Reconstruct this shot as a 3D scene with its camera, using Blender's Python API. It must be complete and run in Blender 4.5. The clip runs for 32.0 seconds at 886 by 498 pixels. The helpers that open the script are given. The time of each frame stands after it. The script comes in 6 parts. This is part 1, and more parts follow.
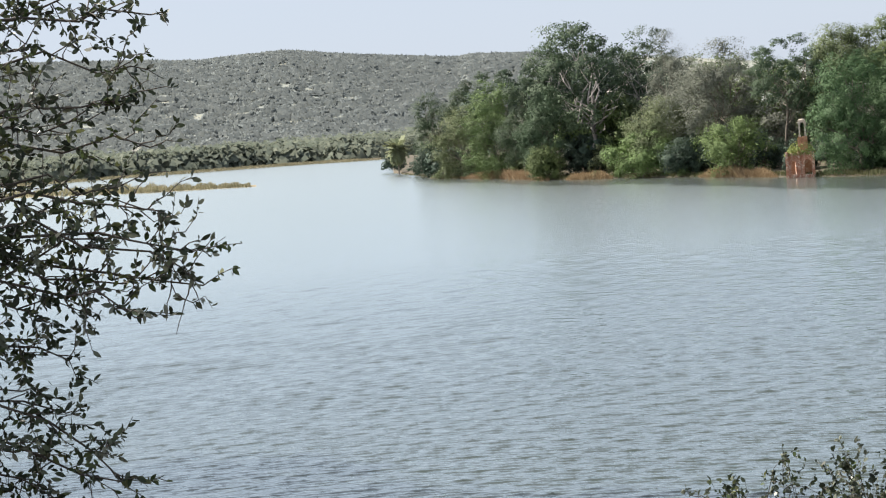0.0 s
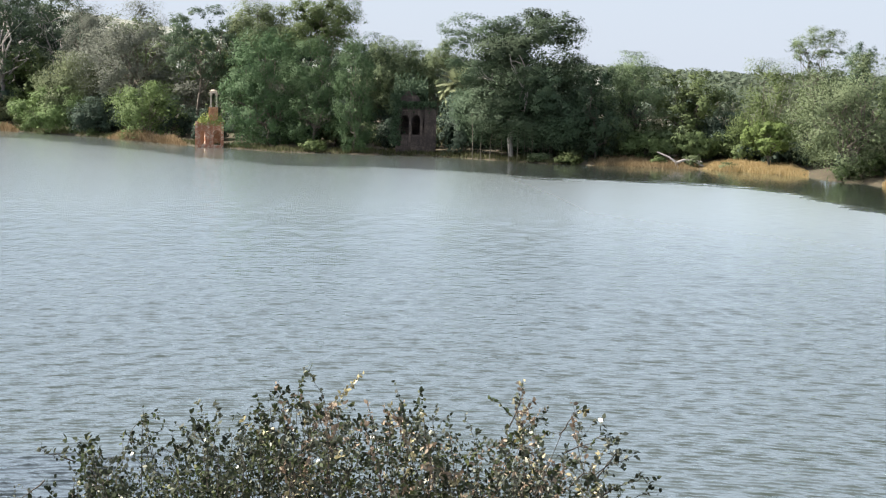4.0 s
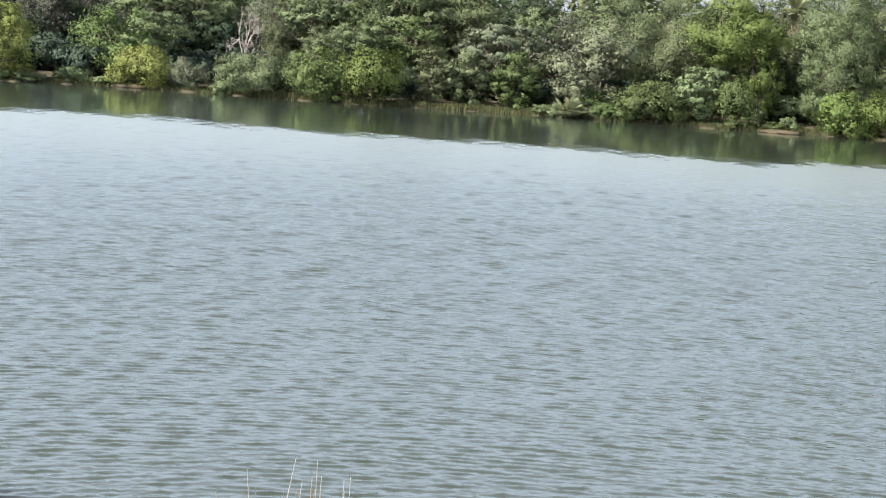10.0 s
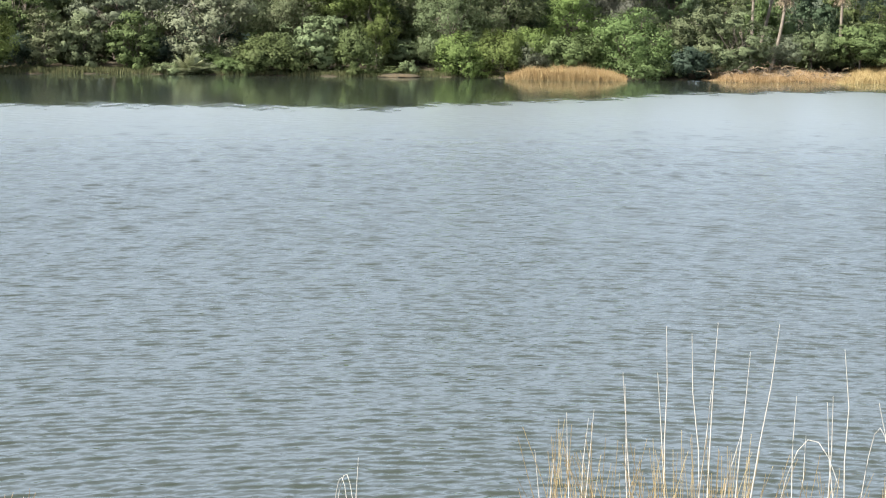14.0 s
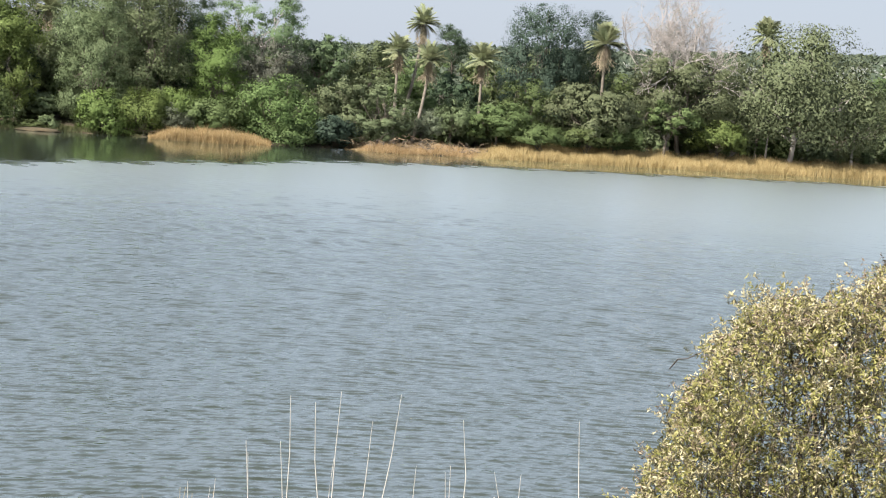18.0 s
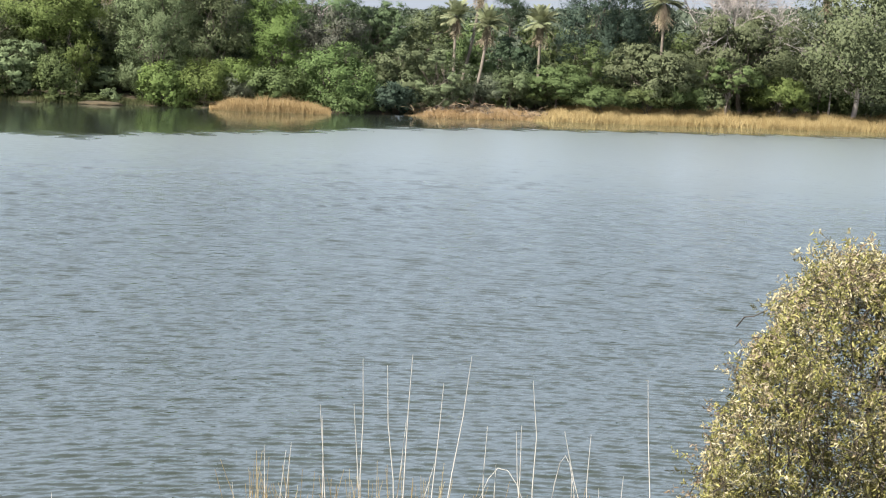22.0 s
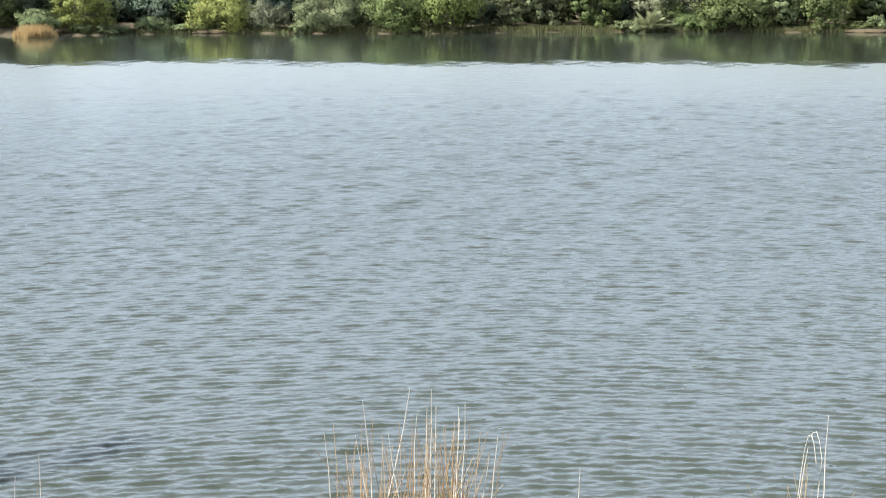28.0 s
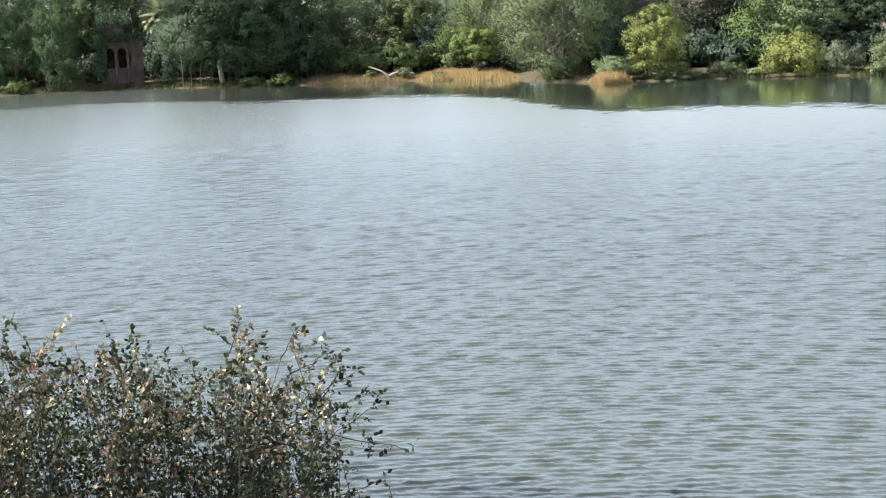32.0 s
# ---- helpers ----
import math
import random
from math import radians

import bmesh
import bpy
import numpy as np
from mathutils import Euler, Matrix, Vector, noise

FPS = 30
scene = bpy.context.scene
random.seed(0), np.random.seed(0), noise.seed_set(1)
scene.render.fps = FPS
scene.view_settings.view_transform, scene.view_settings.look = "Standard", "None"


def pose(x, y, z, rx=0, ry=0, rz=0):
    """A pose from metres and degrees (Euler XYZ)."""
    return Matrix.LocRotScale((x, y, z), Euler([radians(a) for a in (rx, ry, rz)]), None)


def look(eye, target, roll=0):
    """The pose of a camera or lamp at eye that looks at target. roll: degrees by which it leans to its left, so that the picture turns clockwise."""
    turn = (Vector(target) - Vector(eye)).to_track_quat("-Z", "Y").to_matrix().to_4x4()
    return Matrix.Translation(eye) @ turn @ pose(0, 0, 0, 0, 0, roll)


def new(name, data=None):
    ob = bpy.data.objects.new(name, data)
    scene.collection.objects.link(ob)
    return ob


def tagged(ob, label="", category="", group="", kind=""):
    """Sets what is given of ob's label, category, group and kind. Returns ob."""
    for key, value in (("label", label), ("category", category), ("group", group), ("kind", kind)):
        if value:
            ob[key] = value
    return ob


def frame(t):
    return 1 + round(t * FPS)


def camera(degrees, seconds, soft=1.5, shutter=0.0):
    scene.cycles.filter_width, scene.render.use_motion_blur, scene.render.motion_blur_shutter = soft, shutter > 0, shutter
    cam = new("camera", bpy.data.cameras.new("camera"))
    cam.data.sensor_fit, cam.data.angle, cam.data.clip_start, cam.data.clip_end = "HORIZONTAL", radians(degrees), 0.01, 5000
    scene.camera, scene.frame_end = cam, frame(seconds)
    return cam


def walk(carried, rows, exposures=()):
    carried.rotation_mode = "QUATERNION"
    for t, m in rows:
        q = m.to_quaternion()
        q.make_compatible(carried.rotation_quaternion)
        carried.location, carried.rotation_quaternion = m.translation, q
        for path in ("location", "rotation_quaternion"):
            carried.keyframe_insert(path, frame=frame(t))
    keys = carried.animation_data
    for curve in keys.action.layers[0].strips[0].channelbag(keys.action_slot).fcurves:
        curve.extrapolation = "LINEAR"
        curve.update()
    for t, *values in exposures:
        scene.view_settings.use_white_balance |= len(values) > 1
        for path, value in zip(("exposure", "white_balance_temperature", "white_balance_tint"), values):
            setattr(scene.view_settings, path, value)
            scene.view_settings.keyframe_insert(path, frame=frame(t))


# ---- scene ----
import functools

EYE = 9.0
PATH = [
    (0.0, pose(-0.252, -0.036, 9.065, 86.005, 4.344, 44.440)),
    (0.5, pose(-0.245, -0.036, 9.063, 85.434, 4.309, 46.026)),
    (1.0, pose(-0.234, -0.036, 9.060, 85.006, 3.546, 45.375)),
    (1.5, pose(-0.217, -0.039, 9.058, 84.919, 2.204, 42.886)),
    (2.0, pose(-0.192, -0.050, 9.058, 84.984, 0.836, 39.866)),
    (2.5, pose(-0.164, -0.063, 9.061, 85.029, -0.325, 36.754)),
    (3.0, pose(-0.143, -0.066, 9.064, 84.839, -0.998, 33.268)),
    (3.5, pose(-0.125, -0.052, 9.064, 84.555, -1.423, 28.981)),
    (4.0, pose(-0.102, -0.026, 9.061, 84.256, -1.491, 24.175)),
    (4.5, pose(-0.079, -0.005, 9.058, 83.852, -1.472, 19.474)),
    (6.5, pose(-0.003, -0.028, 9.001, 82.276, -2.424, 7.270)),
    (7.0, pose(0.004, -0.027, 8.997, 82.108, -2.393, 4.564)),
    (7.5, pose(0.013, -0.024, 8.987, 82.038, -2.453, 1.745)),
    (8.0, pose(0.023, -0.016, 8.973, 81.985, -2.602, -1.043)),
    (8.5, pose(0.032, -0.004, 8.960, 81.956, -2.954, -3.584)),
    (9.0, pose(0.039, 0.010, 8.951, 81.951, -3.436, -5.685)),
    (9.5, pose(0.043, 0.021, 8.950, 81.943, -3.760, -7.268)),
    (10.0, pose(0.046, 0.029, 8.954, 82.021, -3.793, -8.245)),
    (10.5, pose(0.049, 0.034, 8.959, 82.114, -3.561, -8.898)),
    (11.0, pose(0.053, 0.036, 8.963, 82.188, -3.180, -9.630)),
    (11.5, pose(0.057, 0.036, 8.966, 82.170, -2.677, -11.014)),
    (12.0, pose(0.062, 0.035, 8.969, 81.955, -2.181, -13.012)),
    (12.5, pose(0.066, 0.033, 8.970, 81.646, -1.721, -15.394)),
    (13.0, pose(0.068, 0.031, 8.971, 81.329, -1.391, -17.879)),
    (13.5, pose(0.069, 0.029, 8.972, 81.143, -1.148, -19.831)),
    (15.5, pose(0.102, 0.034, 8.984, 80.713, -1.522, -26.785)),
    (16.0, pose(0.107, 0.034, 8.985, 81.111, -2.010, -28.721)),
    (16.5, pose(0.113, 0.031, 8.986, 81.788, -2.684, -30.432)),
    (17.0, pose(0.116, 0.027, 8.987, 82.566, -3.348, -31.846)),
    (17.5, pose(0.115, 0.019, 8.988, 83.195, -4.024, -32.894)),
    (18.0, pose(0.114, 0.008, 8.990, 83.771, -4.428, -33.788)),
    (18.5, pose(0.114, -0.002, 8.992, 84.410, -4.640, -34.557)),
    (19.0, pose(0.114, -0.009, 8.995, 85.096, -4.559, -35.126)),
    (19.5, pose(0.112, -0.014, 8.996, 85.517, -4.233, -35.559)),
    (20.0, pose(0.105, -0.019, 8.996, 85.464, -3.981, -35.524)),
    (20.5, pose(0.095, -0.023, 8.993, 84.972, -3.779, -35.007)),
    (21.0, pose(0.082, -0.029, 8.990, 84.160, -3.629, -34.116)),
    (21.5, pose(0.068, -0.038, 8.990, 83.274, -3.368, -33.013)),
    (22.0, pose(0.052, -0.051, 8.995, 82.405, -2.981, -31.765)),
    (22.5, pose(0.036, -0.063, 9.003, 81.517, -2.593, -30.106)),
    (23.0, pose(0.023, -0.071, 9.008, 80.590, -2.337, -27.864)),
    (23.5, pose(0.013, -0.070, 9.006, 79.804, -2.190, -25.275)),
    (24.0, pose(0.008, -0.065, 9.005, 79.494, -1.939, -22.821)),
    (24.5, pose(0.008, -0.061, 9.006, 79.568, -1.663, -20.820)),
    (26.5, pose(0.020, -0.078, 8.927, 80.263, -0.487, -14.397)),
    (27.0, pose(0.019, -0.062, 8.936, 79.858, -0.182, -11.820)),
    (27.5, pose(0.016, -0.033, 8.947, 79.532, 0.168, -8.828)),
    (28.0, pose(0.009, 0.005, 8.956, 79.378, 0.443, -5.660)),
    (28.5, pose(-0.003, 0.044, 8.965, 79.464, 0.741, -2.542)),
    (29.0, pose(-0.016, 0.077, 8.976, 79.799, 0.865, 0.268)),
    (29.5, pose(-0.025, 0.102, 8.990, 80.189, 1.016, 2.517)),
    (30.0, pose(-0.034, 0.119, 9.005, 80.569, 1.296, 4.458)),
    (30.5, pose(-0.048, 0.133, 9.018, 80.741, 1.739, 6.326)),
    (31.0, pose(-0.068, 0.150, 9.024, 80.804, 2.183, 8.507)),
    (31.5, pose(-0.085, 0.162, 9.024, 81.047, 2.497, 11.163)),
    (32.0, pose(-0.094, 0.166, 9.024, 81.394, 2.499, 13.991)),
]
cam = camera(30.36, 32.0, soft=1.15)
walk(cam, PATH, exposures=((0.0, 1.42), (1.0, 1.56), (2.0, 1.5), (4.0, 1.54), (8.0, 1.56), (12.0, 1.5), (16.0, 1.43), (19.0, 1.25), (21.0, 1.22), (24.0, 1.40), (28.0, 1.58), (30.0, 1.62), (32.0, 1.6)))

# ---- sky and sun ----
SUN_AZ, SUN_EL = -107.0, 42.0
world = bpy.data.worlds.new("sky")
scene.world = world
world.use_nodes = True
wn = world.node_tree.nodes
sky = wn.new("ShaderNodeTexSky")
sky.sky_type = "NISHITA"
sky.sun_disc = False
sky.sun_elevation, sky.sun_rotation = radians(SUN_EL), radians(SUN_AZ)
sky.air_density, sky.dust_density, sky.ozone_density, sky.altitude = 1.0, 1.5, 2.5, 300
haze = wn.new("ShaderNodeMix")  # a dusty winter sky: the clear sky's colours under an even white haze
haze.data_type = "RGBA"
haze.inputs["Factor"].default_value = 0.95
haze.inputs["B"].default_value = (2.13, 2.36, 2.74, 1)
world.node_tree.links.new(sky.outputs[0], haze.inputs["A"])
world.node_tree.links.new(haze.outputs["Result"], wn["Background"].inputs[0])
wn["Background"].inputs[1].default_value = 0.11
sun = new("sun", bpy.data.lights.new("sun", "SUN"))
sun.data.energy, sun.data.angle, sun.data.color = 5.0, radians(0.53), (1.0, 0.93, 0.82)
az, el = radians(SUN_AZ), radians(SUN_EL)
sun.matrix_world = look((math.sin(az) * math.cos(el) * 50, math.cos(az) * math.cos(el) * 50, math.sin(el) * 50), (0, 0, 0))


# ---- materials ----
def nodes(name):
    m = bpy.data.materials.new(name)
    m.use_nodes = True
    t = m.node_tree
    return m, t.nodes, t.links, t.nodes["Principled BSDF"]


def ramp(n, stops):
    r = n.new("ShaderNodeValToRGB")
    while len(r.color_ramp.elements) < len(stops):
        r.color_ramp.elements.new(0.5)
    for e, (p, c) in zip(r.color_ramp.elements, stops):
        e.position, e.color = p, (*c, 1)
    return r


def leaf_material(name, dark, mid, light, translucent=0.24, rough=0.7, vary=0.16):
    """Foliage: leaves differ one by one, and plants differ a little as wholes."""
    m, n, l, p = nodes(name)
    geo, info = n.new("ShaderNodeNewGeometry"), n.new("ShaderNodeObjectInfo")
    soft = 0.55 if vary > 0.1 else 1.0
    # far-shore leaves lifted, blue most: slight haze put into their colour
    if vary > 0.1:
        dark, mid, light = [tuple(k * x for k, x in zip((1.1, 1.14, 1.22), c)) for c in (dark, mid, light)]
    r = ramp(n, tuple((p, tuple(m0 + (x0 - m0) * soft for x0, m0 in zip(col, mid))) for p, col in ((0.0, dark), (0.5, mid), (1.0, light))))
    l.new(geo.outputs["Random Per Island"], r.inputs[0])
    hsv = n.new("ShaderNodeHueSaturation")
    hue = n.new("ShaderNodeMapRange")
    hue.inputs[3].default_value, hue.inputs[4].default_value = 0.485, 0.515
    val = n.new("ShaderNodeMapRange")
    val.inputs[3].default_value, val.inputs[4].default_value = 1 - vary, 1 + vary
    l.new(info.outputs["Random"], hue.inputs[0])
    l.new(info.outputs["Random"], val.inputs[0])
    l.new(hue.outputs[0], hsv.inputs["Hue"])
    l.new(val.outputs[0], hsv.inputs["Value"])
    l.new(r.outputs[0], hsv.inputs["Color"])
    l.new(hsv.outputs[0], p.inputs["Base Color"])
    p.inputs["Roughness"].default_value = rough
    p.inputs["Specular IOR Level"].default_value = 0.22
    tr = n.new("ShaderNodeBsdfTranslucent")
    l.new(hsv.outputs[0], tr.inputs[0])
    mix = n.new("ShaderNodeMixShader")
    mix.inputs[0].default_value = translucent
    l.new(p.outputs[0], mix.inputs[1])
    l.new(tr.outputs[0], mix.inputs[2])
    l.new(mix.outputs[0], n["Material Output"].inputs[0])
    return m


def surface(name, a, b, scale, rough=0.85, bump=0.3, detail_scale=6.0, c=None):
    """Mottled surface: two noise scales for the colour, the finer one also as relief."""
    m, n, l, p = nodes(name)
    tc = n.new("ShaderNodeTexCoord")
    n1, n2 = n.new("ShaderNodeTexNoise"), n.new("ShaderNodeTexNoise")
    n1.inputs["Scale"].default_value, n1.inputs["Detail"].default_value = scale, 5
    n2.inputs["Scale"].default_value, n2.inputs["Detail"].default_value = scale * detail_scale, 4
    add = n.new("ShaderNodeMath")
    add.operation = "MULTIPLY_ADD"
    add.inputs[1].default_value = 0.6
    half = n.new("ShaderNodeMath")
    half.operation = "MULTIPLY"
    half.inputs[1].default_value = 0.4
    l.new(tc.outputs["Object"], n1.inputs[0])
    l.new(tc.outputs["Object"], n2.inputs[0])
    l.new(n2.outputs[0], half.inputs[0])
    l.new(n1.outputs[0], add.inputs[0])
    l.new(half.outputs[0], add.inputs[2])
    stops = ((0.32, a), (0.66, b)) if c is None else ((0.3, a), (0.5, b), (0.68, c))
    r = ramp(n, stops)
    l.new(add.outputs[0], r.inputs[0])
    l.new(r.outputs[0], p.inputs["Base Color"])
    p.inputs["Roughness"].default_value = rough
    bp = n.new("ShaderNodeBump")
    bp.inputs["Strength"].default_value = bump
    l.new(n2.outputs[0], bp.inputs["Height"])
    l.new(bp.outputs[0], p.inputs["Normal"])
    return m


LEAF = {
    "dark": leaf_material("leaves_dark_green", (0.034, 0.052, 0.028), (0.052, 0.077, 0.041), (0.076, 0.108, 0.06)),
    "fresh": leaf_material("leaves_fresh_green", (0.058, 0.088, 0.028), (0.095, 0.135, 0.044), (0.14, 0.185, 0.068)),
    "rich": leaf_material("leaves_rich_green", (0.034, 0.062, 0.026), (0.054, 0.092, 0.038), (0.082, 0.13, 0.055)),
    # for very dark trees, and for the wood's inner shade put into leaf colour
    "deep": leaf_material("leaves_blackish_shade_green", (0.026, 0.042, 0.028), (0.040, 0.060, 0.040), (0.060, 0.084, 0.056)),
    "mid": leaf_material("leaves_mid_green", (0.052, 0.073, 0.026), (0.08, 0.106, 0.037), (0.115, 0.148, 0.056)),
    "light": leaf_material("leaves_light_green", (0.070, 0.092, 0.045), (0.102, 0.136, 0.065), (0.145, 0.193, 0.093)),
    "bright": leaf_material("leaves_bright_green", (0.066, 0.092, 0.025), (0.104, 0.14, 0.038), (0.15, 0.19, 0.06)),
    "yellow": leaf_material("leaves_yellow_green", (0.105, 0.125, 0.034), (0.16, 0.18, 0.05), (0.225, 0.24, 0.08)),
    "olive": leaf_material("leaves_olive", (0.078, 0.094, 0.045), (0.114, 0.139, 0.066), (0.162, 0.195, 0.096)),
    "grey": leaf_material("leaves_grey_green", (0.088, 0.102, 0.062), (0.122, 0.138, 0.086), (0.16, 0.18, 0.118)),
    "white": leaf_material("leaves_silvery", (0.096, 0.105, 0.062), (0.132, 0.142, 0.086), (0.168, 0.18, 0.112)),
    # hill: distance haze put into the leaf colour as pale blue-grey
    "hill": leaf_material("hazed_forest_leaves", (0.155, 0.176, 0.182), (0.175, 0.196, 0.2), (0.2, 0.218, 0.214), 0.6, 0.9, 0.0),
    "distant": leaf_material("distant_wood_leaves", (0.062, 0.082, 0.060), (0.082, 0.104, 0.075), (0.11, 0.13, 0.092), 0.25, 0.9, 0.0),
    "palm": leaf_material("palm_fronds", (0.14, 0.15, 0.078), (0.2, 0.212, 0.115), (0.28, 0.29, 0.165), 0.25),
    "straw": leaf_material("dry_palm_fronds", (0.2, 0.155, 0.10), (0.29, 0.235, 0.16), (0.38, 0.31, 0.22), 0.15),
    "reed": leaf_material("dry_reeds", (0.27, 0.185, 0.088), (0.37, 0.268, 0.138), (0.47, 0.36, 0.21), 0.3, 0.6, 0.05),
    "reed_brown": leaf_material("brown_reeds", (0.17, 0.12, 0.062), (0.25, 0.185, 0.1), (0.35, 0.275, 0.165), 0.25, 0.7, 0.05),
    "far_grass": leaf_material("far_shore_grass", (0.16, 0.15, 0.09), (0.23, 0.21, 0.13), (0.32, 0.28, 0.20), 0.3, 0.8, 0.05),
    "dry_tuft": leaf_material("dry_grass_tufts", (0.25, 0.17, 0.085), (0.38, 0.27, 0.15), (0.52, 0.42, 0.27), 0.25, 0.6, 0.0),
    "bank_herb": leaf_material("bank_herbs", (0.04, 0.05, 0.02), (0.075, 0.082, 0.036), (0.13, 0.12, 0.06), 0.25, 0.7, 0.05),
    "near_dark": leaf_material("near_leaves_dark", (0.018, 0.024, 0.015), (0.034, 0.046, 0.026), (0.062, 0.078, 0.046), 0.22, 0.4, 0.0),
    # paler greyish leaves: the sky's glint on dark leaves put into the colour
    "near_glint": leaf_material("near_leaves_sky_glint", (0.06, 0.075, 0.05), (0.11, 0.125, 0.09), (0.2, 0.21, 0.17), 0.25, 0.3, 0.0),
    # darker copy of near_sunlit: shade inside the bush put into the colour
    "sunlit_inner_shade": leaf_material("sunlit_bush_shaded_leaves", (0.048, 0.05, 0.018), (0.085, 0.086, 0.032), (0.14, 0.135, 0.055), 0.3, 0.5, 0.0),
    "near_rust": leaf_material("dry_brown_leaves", (0.17, 0.12, 0.085), (0.27, 0.2, 0.15), (0.40, 0.33, 0.26), 0.2, 0.6, 0.0),
    "dusk": leaf_material("leaves_brownish_grey", (0.078, 0.080, 0.060), (0.108, 0.110, 0.083), (0.148, 0.150, 0.116)),
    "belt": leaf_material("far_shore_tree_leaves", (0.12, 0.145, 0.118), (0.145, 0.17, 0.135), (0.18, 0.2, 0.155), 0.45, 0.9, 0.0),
    "sage": leaf_material("leaves_dusty_sage", (0.074, 0.088, 0.044), (0.104, 0.122, 0.06), (0.148, 0.163, 0.088)),
    "near_bush": leaf_material("near_bush_leaves", (0.025, 0.038, 0.014), (0.055, 0.075, 0.028), (0.125, 0.130, 0.060), 0.25, 0.4, 0.0),
    "near_pale": leaf_material("near_leaves_pale", (0.27, 0.225, 0.115), (0.41, 0.36, 0.22), (0.58, 0.53, 0.39), 0.2, 0.5, 0.0),
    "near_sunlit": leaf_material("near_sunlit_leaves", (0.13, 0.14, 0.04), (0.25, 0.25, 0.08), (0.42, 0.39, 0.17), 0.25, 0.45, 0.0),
    "grass_stalk": leaf_material("dry_grass_stalks", (0.44, 0.42, 0.38), (0.59, 0.57, 0.53), (0.74, 0.72, 0.68), 0.2, 0.5, 0.0),
}
BARK = surface("bark", (0.06, 0.05, 0.04), (0.17, 0.145, 0.12), 3.0, 0.9, 0.6)
PALE_BARK = surface("pale_bark", (0.21, 0.19, 0.182), (0.37, 0.335, 0.325), 2.0, 0.8, 0.4)
PALM_BARK = surface("palm_bark", (0.10, 0.085, 0.068), (0.21, 0.185, 0.155), 4.0, 0.9, 0.6)
NEAR_BARK = surface("near_bark", (0.03, 0.024, 0.02), (0.10, 0.085, 0.07), 30.0, 0.85, 0.5)
DRIFT = surface("dry_driftwood", (0.22, 0.155, 0.095), (0.39, 0.30, 0.205), 3.0, 0.85, 0.4)
EARTH = surface("lake_bank_earth", (0.035, 0.03, 0.018), (0.062, 0.05, 0.03), 0.35, 0.95, 0.5, 9.0, (0.10, 0.075, 0.045))
# dry scrub; its pale grey tones carry painted haze like the hill leaves
SCRUB = surface("hazed_dry_hill_scrub", (0.15, 0.168, 0.16), (0.19, 0.205, 0.185), 0.02, 0.95, 0.3, 9.0, (0.27, 0.255, 0.19))
SAND = surface("dry_shore_sand", (0.16, 0.13, 0.08), (0.28, 0.23, 0.15), 0.5, 0.95, 0.4)
FLAKED = surface("flaking_plaster_on_brick", (0.26, 0.10, 0.06), (0.36, 0.17, 0.11), 1.6, 0.9, 0.7, 4.0, (0.62, 0.54, 0.46))
RED_STONE = surface("ruin_red_sandstone", (0.20, 0.085, 0.05), (0.40, 0.19, 0.11), 1.2, 0.9, 0.6, 5.0, (0.5, 0.36, 0.26))
PLASTER = surface("weathered_lime_plaster", (0.33, 0.27, 0.23), (0.62, 0.55, 0.48), 1.0, 0.9, 0.5, 5.0)
# palace stone: shade of the trees put into a dark mottled colour
DARK_STONE = surface("mottled_shade_dark_masonry", (0.024, 0.02, 0.021), (0.062, 0.048, 0.045), 0.8, 0.95, 0.6, 5.0, (0.15, 0.115, 0.1))


